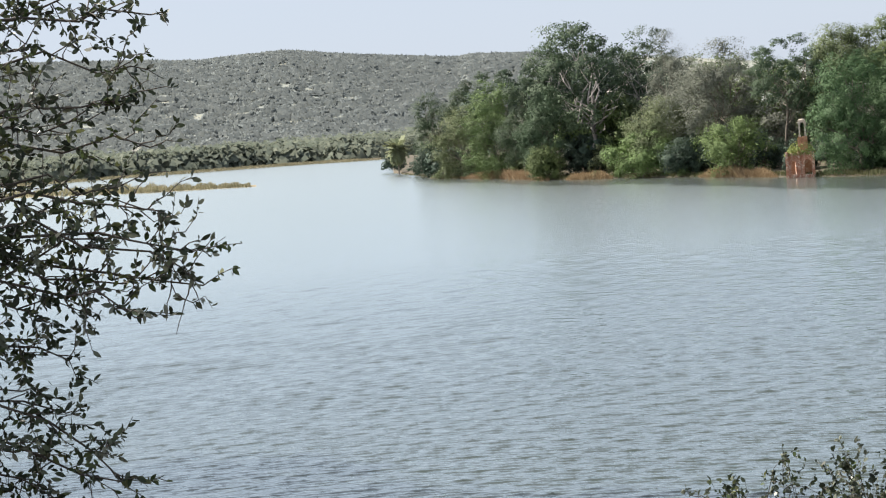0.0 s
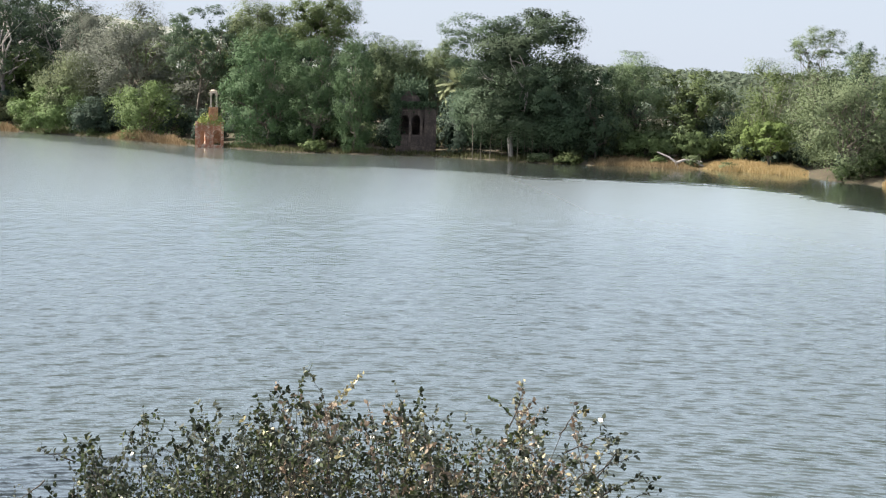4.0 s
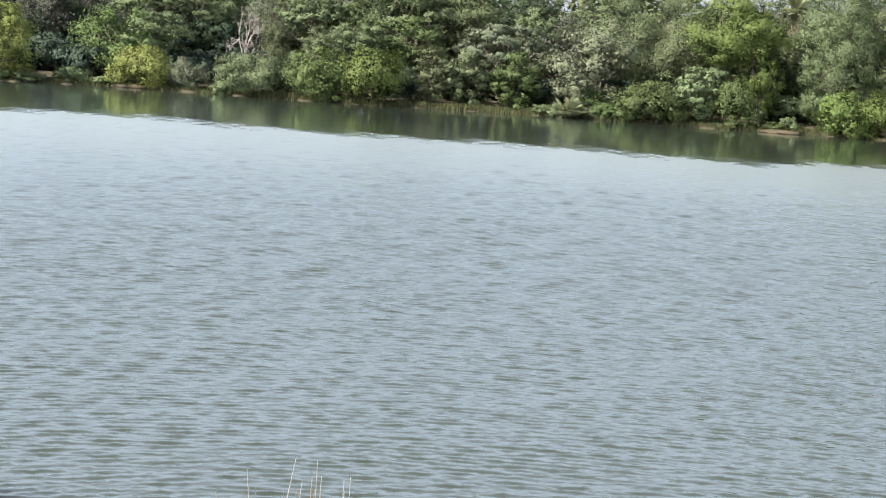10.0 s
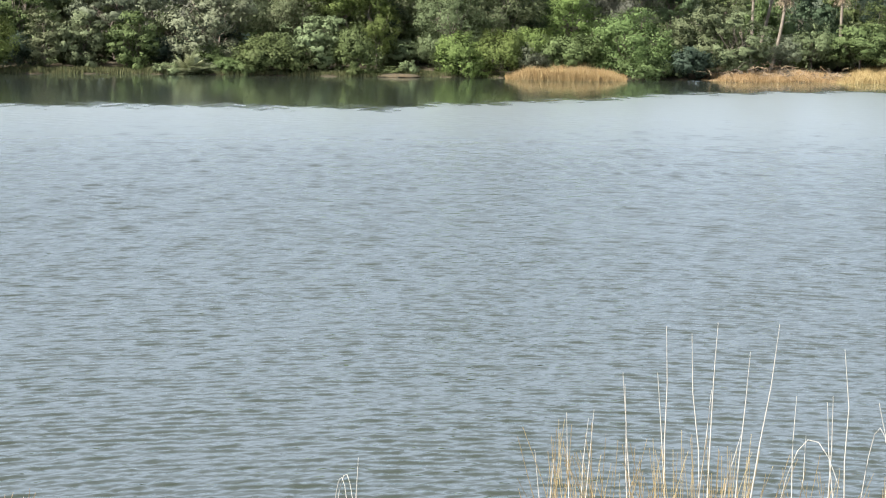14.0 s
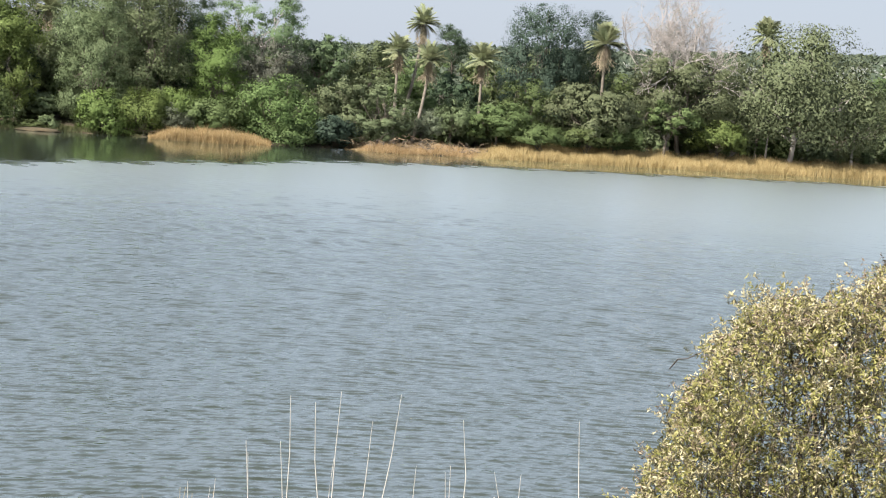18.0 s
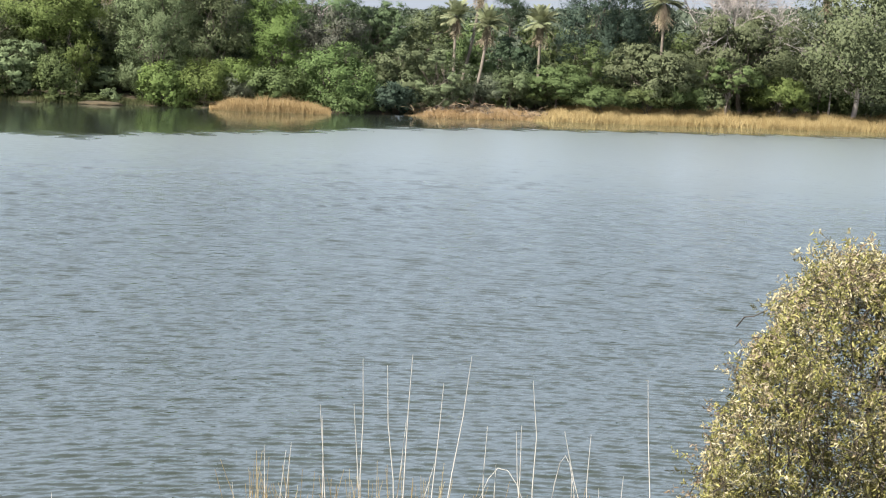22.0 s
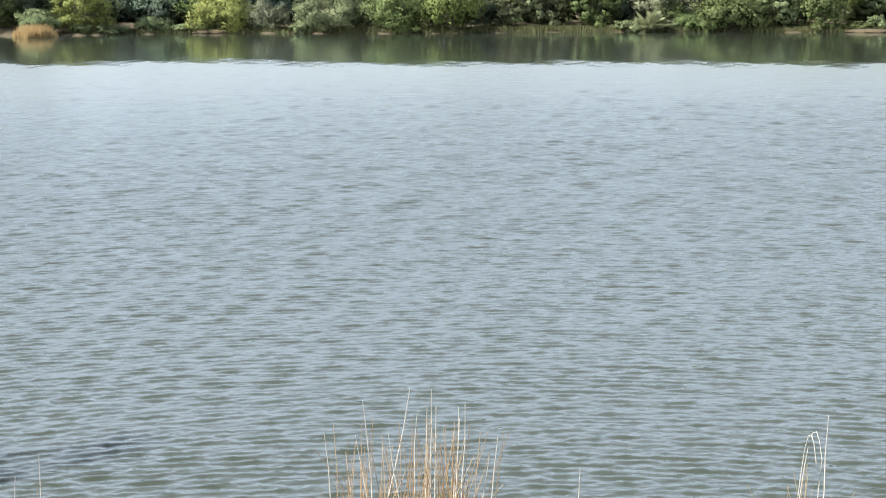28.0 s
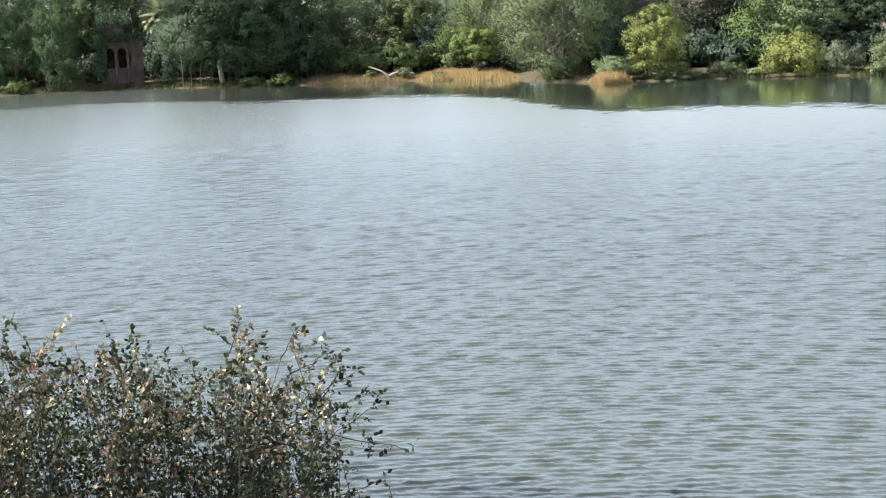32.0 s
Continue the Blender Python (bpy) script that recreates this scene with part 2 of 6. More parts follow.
def water_material():
    m, n, l, p = nodes("lake_water")
    n.remove(p)
    body = n.new("ShaderNodeBsdfDiffuse")  # the murky water itself
    body.inputs["Color"].default_value = (0.030, 0.037, 0.028, 1)
    gloss = n.new("ShaderNodeBsdfAnisotropic")
    gloss.distribution = "MULTI_GGX"
    gloss.inputs["Color"].default_value = (0.935, 1.0, 0.998, 1)
    fresnel = n.new("ShaderNodeFresnel")
    fresnel.inputs["IOR"].default_value = 1.36
    mix = n.new("ShaderNodeMixShader")
    fine = n.new("ShaderNodeAttribute")  # ripples too fine for the mesh
    fine.attribute_name = "fine_ripple"
    l.new(fine.outputs["Fac"], gloss.inputs["Roughness"])
    share = ramp(n, ((0.02, (0.0,) * 3), (0.07, (0.14,) * 3), (0.2, (0.54,) * 3), (0.5, (0.86,) * 3)))
    l.new(fresnel.outputs[0], share.inputs[0])
    l.new(share.outputs[0], mix.inputs[0])
    l.new(body.outputs[0], mix.inputs[1])
    l.new(gloss.outputs[0], mix.inputs[2])
    l.new(mix.outputs[0], n["Material Output"].inputs[0])
    tc = n.new("ShaderNodeTexCoord")
    calm = n.new("ShaderNodeAttribute")
    calm.attribute_name = "ripple"

    def waves(scale, stretch, turn, detail):
        mp = n.new("ShaderNodeMapping")
        mp.inputs["Scale"].default_value = (scale * stretch, scale, scale)
        mp.inputs["Rotation"].default_value = (0, 0, radians(turn))
        t = n.new("ShaderNodeTexNoise")
        t.inputs["Scale"].default_value = 1.0
        t.inputs["Detail"].default_value = detail
        t.inputs["Roughness"].default_value = 0.55
        l.new(tc.outputs["Object"], mp.inputs[0])
        l.new(mp.outputs[0], t.inputs[0])
        return t.outputs[0]

    def combine(op, a, b):
        k = n.new("ShaderNodeMath")
        k.operation = op
        for i, v in enumerate((a, b)):
            if isinstance(v, (int, float)):
                k.inputs[i].default_value = v
            else:
                l.new(v, k.inputs[i])
        return k.outputs[0]

    chop = waves(4.2, 0.45, 4, 1.8)
    swell = waves(0.8, 0.4, -8, 2.0)
    gust = waves(0.035, 0.5, 5, 2.0)
    h = combine("ADD", combine("MULTIPLY", chop, 0.03), combine("MULTIPLY", swell, 0.008))
    g = n.new("ShaderNodeMapRange")
    g.inputs[1].default_value, g.inputs[2].default_value = 0.35, 0.65
    g.inputs[3].default_value, g.inputs[4].default_value = 0.6, 1.35
    l.new(gust, g.inputs[0])
    h = combine("MULTIPLY", h, combine("MULTIPLY", calm.outputs["Fac"], g.outputs[0]))
    bp = n.new("ShaderNodeBump")
    bp.inputs["Strength"].default_value = 1.0
    bp.inputs["Distance"].default_value = 1.0
    l.new(h, bp.inputs["Height"])
    l.new(bp.outputs[0], gloss.inputs["Normal"])
    l.new(bp.outputs[0], fresnel.inputs["Normal"])
    return m


WATER = water_material()


# ---- mesh tools ----
def polygons(name, verts, faces, material=None, smooth=False):
    """A mesh from an array of points and an array of faces that all have as many corners."""
    verts, faces = np.asarray(verts, np.float32), np.asarray(faces, np.int32)
    me = bpy.data.meshes.new(name)
    me.vertices.add(len(verts))
    me.vertices.foreach_set("co", verts.ravel())
    me.loops.add(faces.size)
    me.loops.foreach_set("vertex_index", faces.ravel())
    me.polygons.add(len(faces))
    me.polygons.foreach_set("loop_start", np.arange(0, faces.size, faces.shape[1], dtype=np.int32))
    if smooth:
        me.polygons.foreach_set("use_smooth", np.ones(len(faces), bool))
    me.update(calc_edges=True)
    if material:
        me.materials.append(material)
    return me


def join(pieces):
    """One array of points and one of faces out of several."""
    vs, fs, k = [], [], 0
    for v, f in pieces:
        vs.append(v)
        fs.append(np.asarray(f) + k)
        k += len(v)
    return np.concatenate(vs), np.concatenate(fs)


def tube(points, radii, sides=6):
    """A bent, tapered round bar through the points."""
    pts = np.asarray(points, float)
    radii = np.broadcast_to(np.asarray(radii, float), (len(pts),))
    tan = np.gradient(pts, axis=0)
    tan /= np.linalg.norm(tan, axis=1)[:, None] + 1e-9
    ref = np.where(np.abs(tan[:, 2:3]) > 0.9, [[1.0, 0, 0]], [[0, 0, 1.0]])
    a = np.cross(tan, ref)
    a /= np.linalg.norm(a, axis=1)[:, None] + 1e-9
    b = np.cross(tan, a)
    ang = np.linspace(0, 2 * np.pi, sides, endpoint=False)
    ring = np.cos(ang)[None, :, None] * a[:, None] + np.sin(ang)[None, :, None] * b[:, None]
    v = (pts[:, None] + ring * radii[:, None, None]).reshape(-1, 3)
    i, j = np.meshgrid(np.arange(len(pts) - 1), np.arange(sides), indexing="ij")
    k = (j + 1) % sides
    f = np.stack([i * sides + j, i * sides + k, (i + 1) * sides + k, (i + 1) * sides + j], -1).reshape(-1, 4)
    return v, f


def leaves(rng, centres, normals, size, aspect=0.6, fold=0.0):
    """Small pointed leaf sprays, one at each centre, turned about the normal at random."""
    n = len(centres)
    size = np.broadcast_to(np.asarray(size, float), (n,))
    nr = normals / (np.linalg.norm(normals, axis=1)[:, None] + 1e-9)
    r = rng.normal(size=(n, 3))
    u = np.cross(nr, r)
    u /= np.linalg.norm(u, axis=1)[:, None] + 1e-9
    w = np.cross(nr, u)
    s = size[:, None]
    v = np.stack([centres - u * s * 0.55, centres + w * s * 0.6 * aspect + u * s * 0.3, centres - w * s * 0.6 * aspect + u * s * 0.45], 1).reshape(-1, 3)
    return v, np.arange(3 * n).reshape(n, 3)[:, ::-1]


def soften(me, normals):
    """Foliage shaded by the way its clumps face, not leaf by leaf."""
    normals = normals / (np.linalg.norm(normals, axis=1)[:, None] + 1e-9)
    me.polygons.foreach_set("use_smooth", np.ones(len(me.polygons), bool))
    me.normals_split_custom_set_from_vertices(normals.tolist())
    return me


def part(name, me, parent, label="", material=None):
    ob = new(name, me)
    ob.parent = parent
    if material is not None:
        if not me.materials:
            me.materials.append(None)
        ob.material_slots[0].link = "OBJECT"
        ob.material_slots[0].material = material
    return tagged(ob, label)


def polar(theta, r, z=0.0):
    a = radians(theta)
    return Vector((math.sin(a) * r, math.cos(a) * r, z))


def from_bm(name, bm, material, smooth=False):
    me = bpy.data.meshes.new(name)
    bm.to_mesh(me)
    bm.free()
    me.materials.append(material)
    if smooth:
        me.polygons.foreach_set("use_smooth", np.ones(len(me.polygons), bool))
    return me


# ---- the lie of the land: bearing and distance of the far waterline ----
SHORE_A = [-180, -110, -100, -75, -62, -54.6, -49.6, -46.6, -46.3, -44.9, -43.1, -41, -37.6, -32.7, -29.8, -27, -25, -22.7, -20.3, -18.3, -16, -13.8, -12, -10.2, -8.6, -7.3, -5.7, -2.2, .2, 4, 6.3, 10, 13, 17.7, 19.6, 21.5, 23.8, 27.8, 30.3, 31.9, 35.9, 39.85, 43.8, 47.6, 50.4, 59.5, 75, 95, 105, 180]
SHORE_D = [1, 1, 300, 700, 800, 800, 790, 745, 430, 341, 318, 279, 258, 222, 208, 207, 207, 201, 194, 195, 193, 191, 185, 175, 168, 170, 170.5, 171, 168, 165, 165, 166, 166, 165.5, 166, 168, 168, 169, 174, 171, 177, 183, 190.5, 199.5, 205, 215, 200, 120, 1, 1]


def shore(theta):
    return np.interp(theta, SHORE_A, SHORE_D)


def wiggle(theta):
    t = np.asarray(theta) * 1.0
    return 0.5 * np.sin(t * 3.1) + 0.3 * np.sin(t * 7.7 + 1.3) + 0.2 * np.sin(t * 17.3 + 0.4) + 0.5


def ground_height(theta, r):
    """Height of the ground: the near bank, the lake bed, the far shore and the hills behind it."""
    theta, r = np.broadcast_arrays(np.asarray(theta, float), np.asarray(r, float))
    d = shore(theta)
    back = r - d - wiggle(theta)
    land = 0.14 + 0.055 * np.clip(back, 0, 20) + 0.02 * np.clip(back - 20, 0, 60)
    land = np.where((theta < -43.5) & (back > 12), 0.5, land)
    land = np.where(back < 1.5, np.where(back < 0, back * 0.22, np.minimum(back * 0.5, 0.2)).clip(-2.5), land)
    top = np.interp(theta, [-180, -120, -62, -54.6, -52.7, -49.7, -46.8, -43.9, -41.4, -34, -26, -14, 0, 20, 30, 40, 50, 70, 120, 180], [20, 60, 98, 93, 89, 93, 85, 76, 72, 50, 26, 17, 16, 14, 18, 28, 40, 40, 30, 20])
    far = np.interp(theta, [-180, -60, -44, -20, 180], [1500, 1500, 1500, 1300, 1250])
    foot = np.interp(theta, [-180, -35, -15, 180], [850, 850, 500, 500])
    k = np.clip((r - foot) / (far - foot), 0, 1)
    relief = noise_field(theta, r)
    land = land + top * (k * k * (3 - 2 * k)) * (1 + 0.015 * relief)
    near = np.interp(r, [0, 2, 8, 19, 22, 60], [7.4, 7.3, 5.4, 0.0, -1.2, -2.5])
    side = np.clip(np.maximum((theta - 80) / 25, (-theta - 65) / 8), 0, 1)
    near = near * (1 - side) + np.interp(r, [0, 2, 60, 400], [7.4, 7.3, 5.0, 4.0]) * side
    out = np.where(back > -12, land, np.maximum(near, -2.5))
    return np.where(r < 25, np.maximum(near, np.where(np.abs(theta) > 100, near, -2.5)), out)


def noise_field(theta, r):
    x, y = np.sin(np.radians(theta)) * r, np.cos(np.radians(theta)) * r
    return np.sin(x * 0.011 + 1.0) * np.cos(y * 0.009) + 0.5 * np.sin(x * 0.027 + y * 0.021)


def polar_sheet(name, angles, radii, height, material):
    aa, rr = np.meshgrid(angles, radii, indexing="ij")
    z = height(aa, rr)
    v = np.stack([np.sin(np.radians(aa)) * rr, np.cos(np.radians(aa)) * rr, z], -1).reshape(-1, 3)
    i, j = np.meshgrid(np.arange(len(angles) - 1), np.arange(len(radii) - 1), indexing="ij")
    n = len(radii)
    f = np.stack([i * n + j, (i + 1) * n + j, (i + 1) * n + j + 1, i * n + j + 1], -1).reshape(-1, 4)
    return polygons(name, v, f, material, True)


ANGLES = np.unique(np.concatenate([np.arange(-180, -62, 2.0), np.arange(-62, 56, 0.25), np.arange(56, 180.1, 2.0)]))
RADII = np.concatenate([np.arange(0, 26, 1.0), np.arange(30, 150, 12.0), np.arange(150, 280, 1.6), np.arange(280, 480, 6), np.arange(480, 1600, 20.0), np.array([1700, 2000, 2600, 3500, 4800])])
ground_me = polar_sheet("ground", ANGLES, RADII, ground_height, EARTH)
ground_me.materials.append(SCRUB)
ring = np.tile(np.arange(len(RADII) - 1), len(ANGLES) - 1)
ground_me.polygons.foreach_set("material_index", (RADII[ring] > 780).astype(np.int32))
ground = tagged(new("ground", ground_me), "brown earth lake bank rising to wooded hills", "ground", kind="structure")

# the lake: calm in the lee of the far trees, rippled in the open
WA = np.unique(np.concatenate([np.arange(-108, -62, 2.0), np.arange(-62, 54, 0.28), np.arange(54, 108.1, 2.0)]))
WR = [10.0, 14.0, 18.0, 20.0]
while WR[-1] < 900:
    WR.append(WR[-1] + 0.056 * max(1.0, WR[-1] / 46.0) ** 1.85)
WR = np.array(WR)
aa, rr = np.meshgrid(WA, WR, indexing="ij")
lee = np.interp(aa, [-60, -47, -44, -38, -33, -29, -14, -8, 20, 27, 33, 45, 60], [14, 20, 20, 20, 26, 26, 26, 36, 38, 26, 13, 10, 10]) + 0.7 * np.sin(aa * 1.7) + 0.5 * np.sin(aa * 4.3)
streak = np.sin(aa * 9.1 + rr * 0.35) * np.sin(rr * 1.9 + 2.0 * np.sin(aa * 3.7)) + 0.6 * np.sin(aa * 21.0 - rr * 0.8)
open_water = np.clip((shore(aa) - rr - lee + 2.2 * streak) / 7.0, 0, 1)
ripple = 0.14 + 0.86 * open_water


def ripples(a, r):
    """Wind ripples: many short wave trains about one wind direction; trains too short for the mesh fade out."""
    rng = np.random.default_rng(17)
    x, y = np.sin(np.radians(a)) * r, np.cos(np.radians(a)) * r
    half_bearing = np.radians(a) * 0.5  # crests turned half-way to face the viewpoint at every bearing
    across, along = 2 * np.sin(half_bearing) * r, np.cos(half_bearing) * r
    step = np.gradient(WR)[None, :] + 0 * a
    z, steep = np.zeros_like(r), np.zeros_like(r)
    main = np.maximum(0.285, 5.0 * step)
    for i in range(40):
        lam = 0.17 * 1.064 ** i
        turn = radians(4 + rng.normal(0, 32))
        amp = 0.006 * lam
        fade = np.clip((lam / step - 2.6) / 1.6, 0, 1) * np.exp(-np.log(lam / main) ** 2 / 0.3)
        ph = rng.uniform(0, 6.28)
        steep += (fade * amp * 6.28 / lam) ** 2 / 2
        wander = 1.1 * np.sin(x * 0.45 / lam ** 0.5 + i) + 1.1 * np.sin(y * 0.31 / lam ** 0.5 + 2 * i) + 0.7 * np.sin((x + y) * 0.13 + 3 * i)
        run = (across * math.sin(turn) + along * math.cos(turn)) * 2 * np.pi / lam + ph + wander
        z += fade * amp * (np.sin(run) + 0.28 * np.sin(2 * run))
    gust = 0.8 + 0.25 * np.sin(x * 0.05 + 1.1 * np.sin(y * 0.04)) * np.cos(y * 0.07 + 0.6)
    z *= np.interp(r, [20, 45, 70, 110, 170, 300, 900], [0.38, 0.34, 0.20, 0.085, 0.045, 0.025, 0.02]) / np.sqrt(steep + 1e-6)
    calmer = np.interp(a, [-60, -22], [0.62, 0.95])  # sheltered by the wooded point
    return z * ripple * gust * calmer * np.clip((r - 15) / 6, 0, 1)


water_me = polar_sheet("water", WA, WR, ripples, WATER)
attr = water_me.attributes.new("ripple", "FLOAT", "POINT")
attr.data.foreach_set("value", (ripple * np.interp(rr, [60, 150], [1.0, 0.3])).astype(np.float32).ravel())
fine = np.interp(rr, [60, 120], [0.04, 0.11]) + 0.08 * np.clip((-18 - aa) / 6, 0, 1) * (1 - open_water) + open_water ** 2 * np.interp(rr, [20, 40, 70, 110, 160, 900], [0.02, 0.05, 0.09, 0.12, 0.13, 0.13]) * (1 + 0.75 * np.clip((aa + 30) / 24, 0, 1) * np.clip((rr - 40) / 60, 0, 1))
fine_attr = water_me.attributes.new("fine_ripple", "FLOAT", "POINT")
fine_attr.data.foreach_set("value", fine.astype(np.float32).ravel())
tagged(new("water", water_me), "rippled grey-green lake water reflecting the sky", "lake", kind="structure")


# ---- plants of the far shore ----
# shape: lobes, lobe radius, how far out the lobes sit, flatness of a lobe, clump size, openness, droop
FORMS = {
    "dome": (46, 0.165, 0.355, 0.8, 0.40, 0.0, 0.0),
    "tall": (18, 0.19, 0.31, 0.85, 0.34, 0.15, 0.0),
    "open": (30, 0.14, 0.36, 0.75, 0.42, 0.6, 0.0),
    "layer": (24, 0.16, 0.34, 0.45, 0.40, 0.3, 0.0),
    "umbrella": (16, 0.17, 0.36, 0.34, 0.34, 0.3, 0.0),
    "feather": (20, 0.19, 0.31, 0.9, 0.5, 0.1, 0.035),
    "weeping": (17, 0.20, 0.31, 0.95, 0.42, 0.0, 0.08),
    "shrub": (11, 0.24, 0.28, 0.85, 0.36, 0.0, 0.0),
}


def lobe_centres(rng, form):
    """Where the boughs of a crown end: points in a box one unit wide and high, and their radii."""
    n, radius, out, flat, clump, gaps, droop = FORMS[form]
    d = rng.normal(size=(n * 4, 3))
    d /= np.linalg.norm(d, axis=1)[:, None]
    picked = []
    for q in d:  # spread them evenly
        if all(np.dot(q, p) < math.cos(1.75 / math.sqrt(n) * 1.2) for p in picked) or len(picked) == 0:
            picked.append(q)
        if len(picked) == n:
            break
    d = np.array(picked)
    reach = out * rng.uniform(0.78, 1.1, len(d)) * (1 + 0.12 * np.sin(3 * np.arctan2(d[:, 1], d[:, 0]) + rng.uniform(0, 6)))
    if form == "dome":
        reach = out * rng.uniform(0.9, 1.05, len(d))
    c = d * reach[:, None]
    if form in ("umbrella", "layer"):
        c[:, 2] = 0.18 + 0.55 * c[:, 2] if form == "umbrella" else c[:, 2]
        c[:, :2] *= 1.05
    elif form == "shrub":
        c[:, 2] = np.abs(c[:, 2]) * 0.9 - 0.18
    if gaps < 0.5:  # boughs inside, so that one does not look through the crown
        inner = rng.normal(size=(max(4, n // 4), 3))
        inner *= (0.14 / np.linalg.norm(inner, axis=1))[:, None]
        c, d = np.concatenate([c, inner]), np.concatenate([d, inner / 0.14])
    r = radius * rng.uniform(0.72, 1.2, len(c))
    return c, r, d


def crown_mesh(seed, count, leaf, form, tall):
    """A crown one unit wide and high, made for a tree whose crown is tall times as high as wide: boughs, clumps on each
    bough and small leaves on each clump, with shade between."""
    rng = np.random.default_rng(seed)
    n, radius, out, flat, clump, gaps, droop = FORMS[form]
    c, r, d0 = lobe_centres(rng, form)
    c[:, 2] *= tall
    r *= min(1.15, max(0.8, tall ** 0.3))
    per_lobe = count / len(c)
    clumps = int(np.clip(per_lobe / 55, 6, 26))
    per = max(6, int(per_lobe / clumps))
    pts, nor = [], []
    for ci, ri, di in zip(c, r, d0):
        q = rng.normal(size=(clumps, 3)) + di * 0.5 + np.array([0, 0, 0.45])
        q /= np.linalg.norm(q, axis=1)[:, None]
        cc = ci + q * ri * rng.uniform(0.6, 1.08, (clumps, 1)) * np.array([1, 1, flat])
        rc = ri * clump * rng.uniform(0.7, 1.35, clumps)
        s = rng.normal(size=(clumps, per, 3))
        s /= np.linalg.norm(s, axis=2)[..., None]
        p = cc[:, None] + s * (rng.uniform(0.05, 1.0, (clumps, per, 1)) ** 0.75) * rc[:, None, None] * np.array([1.1, 1.1, 0.8 * flat + 0.1])
        if droop:
            p[..., 2] -= droop * rng.uniform(0, 1, (clumps, per)) ** 1.5 * rng.uniform(0.4, 1.2, (clumps, 1))
        pts.append(p.reshape(-1, 3))
        nor.append((s * 0.5 + q[:, None] * 0.95 + di * 0.35 + np.array([0, 0, 0.1])).reshape(-1, 3))
    pts, nor = np.concatenate(pts), np.concatenate(nor)
    size = rng.uniform(0.6, 1.4, len(pts)) * leaf
    if gaps < 0.5:  # inner leaves, always in shade
        k = rng.integers(0, len(c), int(count * 0.13))
        s = rng.normal(size=(len(k), 3))
        s /= np.linalg.norm(s, axis=1)[:, None]
        pts = np.concatenate([pts, c[k] + s * (r[k] * rng.uniform(0.1, 0.6, len(k)))[:, None] * np.array([1, 1, flat])])
        nor, size = np.concatenate([nor, s]), np.concatenate([size, np.full(len(k), leaf * 2.0)])
    lo, hi = np.percentile(pts, 1.6, axis=0), np.percentile(pts, 98.4, axis=0)
    mid = (lo + hi) / 2
    pts[:, :2] = (pts[:, :2] - mid[:2]) / (hi - lo)[:2]
    pts[:, 2] = (pts[:, 2] - lo[2]) / (hi[2] - lo[2])
    keep = (pts[:, 2] > -0.02) & (pts[:, 2] < 1.06) & (np.abs(pts[:, 0]) < 0.57) & (np.abs(pts[:, 1]) < 0.57)
    pts, nor, size = pts[keep], nor[keep], size[keep]
    tip = nor + rng.normal(0, 0.55, nor.shape)
    real = np.array([1, 1, tall])
    v, f = leaves(rng, pts * real, tip, size, 0.45 if droop else 0.62)
    return soften(polygons("crown", v / real, f, LEAF["mid"]), np.repeat((nor + rng.normal(0, 0.12, nor.shape)) * real, 3, axis=0))


def limb_pieces(rng, start, end, r0, r1, n=6, bend=0.06):
    t = np.linspace(0, 1, n)[:, None]
    p = np.asarray(start) * (1 - t) + np.asarray(end) * t
    ln = np.linalg.norm(np.asarray(end) - np.asarray(start))
    p[1:-1] += rng.normal(0, bend * ln, (n - 2, 3))
    return p, tube(p, np.linspace(r0, r1, n), 4)


def trunk_mesh(seed, form, depth, stems=1):
    """The trunk and limbs under a crown of the same seed; the foot lies depth below the crown's base."""
    rng = np.random.default_rng(seed)
    c, r, d = lobe_centres(rng, form)
    c = c / (2 * (np.abs(c).max(axis=0) + r.mean()))
    c[:, 2] += 0.5
    out = []
    for s in range(stems):
        a = s * 6.28 / stems + 0.4
        foot = np.array([math.cos(a) * 0.05, math.sin(a) * 0.05, 0]) * (stems > 1) + np.array([0, 0, -depth - 0.02])
        fork = np.array([rng.normal(0, 0.05), rng.normal(0, 0.05), 0.22])
        stem, tb = limb_pieces(rng, foot, fork, 0.024 / stems ** 0.5, 0.016 / stems ** 0.5, 6, 0.03)
        out.append(tb)
        mine = [k for k in range(len(c)) if k % stems == s][: 14 // stems]
        for k in mine:
            p, tb = limb_pieces(rng, stem[rng.integers(3, 6)], c[k], 0.010 / stems ** 0.3, 0.004, 6, 0.07)
            out.append(tb)
            for j in range(1 if stems > 1 else 2):
                _, tb = limb_pieces(rng, p[3 + j], c[k] + rng.normal(0, 0.06, 3), 0.006, 0.002, 4, 0.08)
                out.append(tb)
    v, f = join(out)
    return polygons("trunk", v, f, BARK, True)


@functools.lru_cache(maxsize=None)
def crown_of(form, size, k, tall=1.0):
    """Crowns of one form come in three sizes, so that leaves stay about as large as they are."""
    count, leaf = {"big": (26000, 0.0185), "mid": (11500, 0.029), "small": (7500, 0.038), "back": (5600, 0.038), "under": (2400, 0.06)}[size]
    if form in ("open", "layer", "umbrella"):
        count = int(count * 0.72)
    if form in ("feather", "weeping"):
        leaf *= 0.92
    if form == "dome":
        count, leaf = int(count * 1.4), leaf * 0.88
    return crown_mesh(1000 + 37 * k + 5 * len(form) + len(size), count, leaf, form, tall)


@functools.lru_cache(maxsize=None)
def trunk_of(form, size, k, depth):
    return trunk_mesh(1000 + 37 * k + 5 * len(form) + len(size), form, depth, 3 if form in ("shrub", "weeping") else 1)


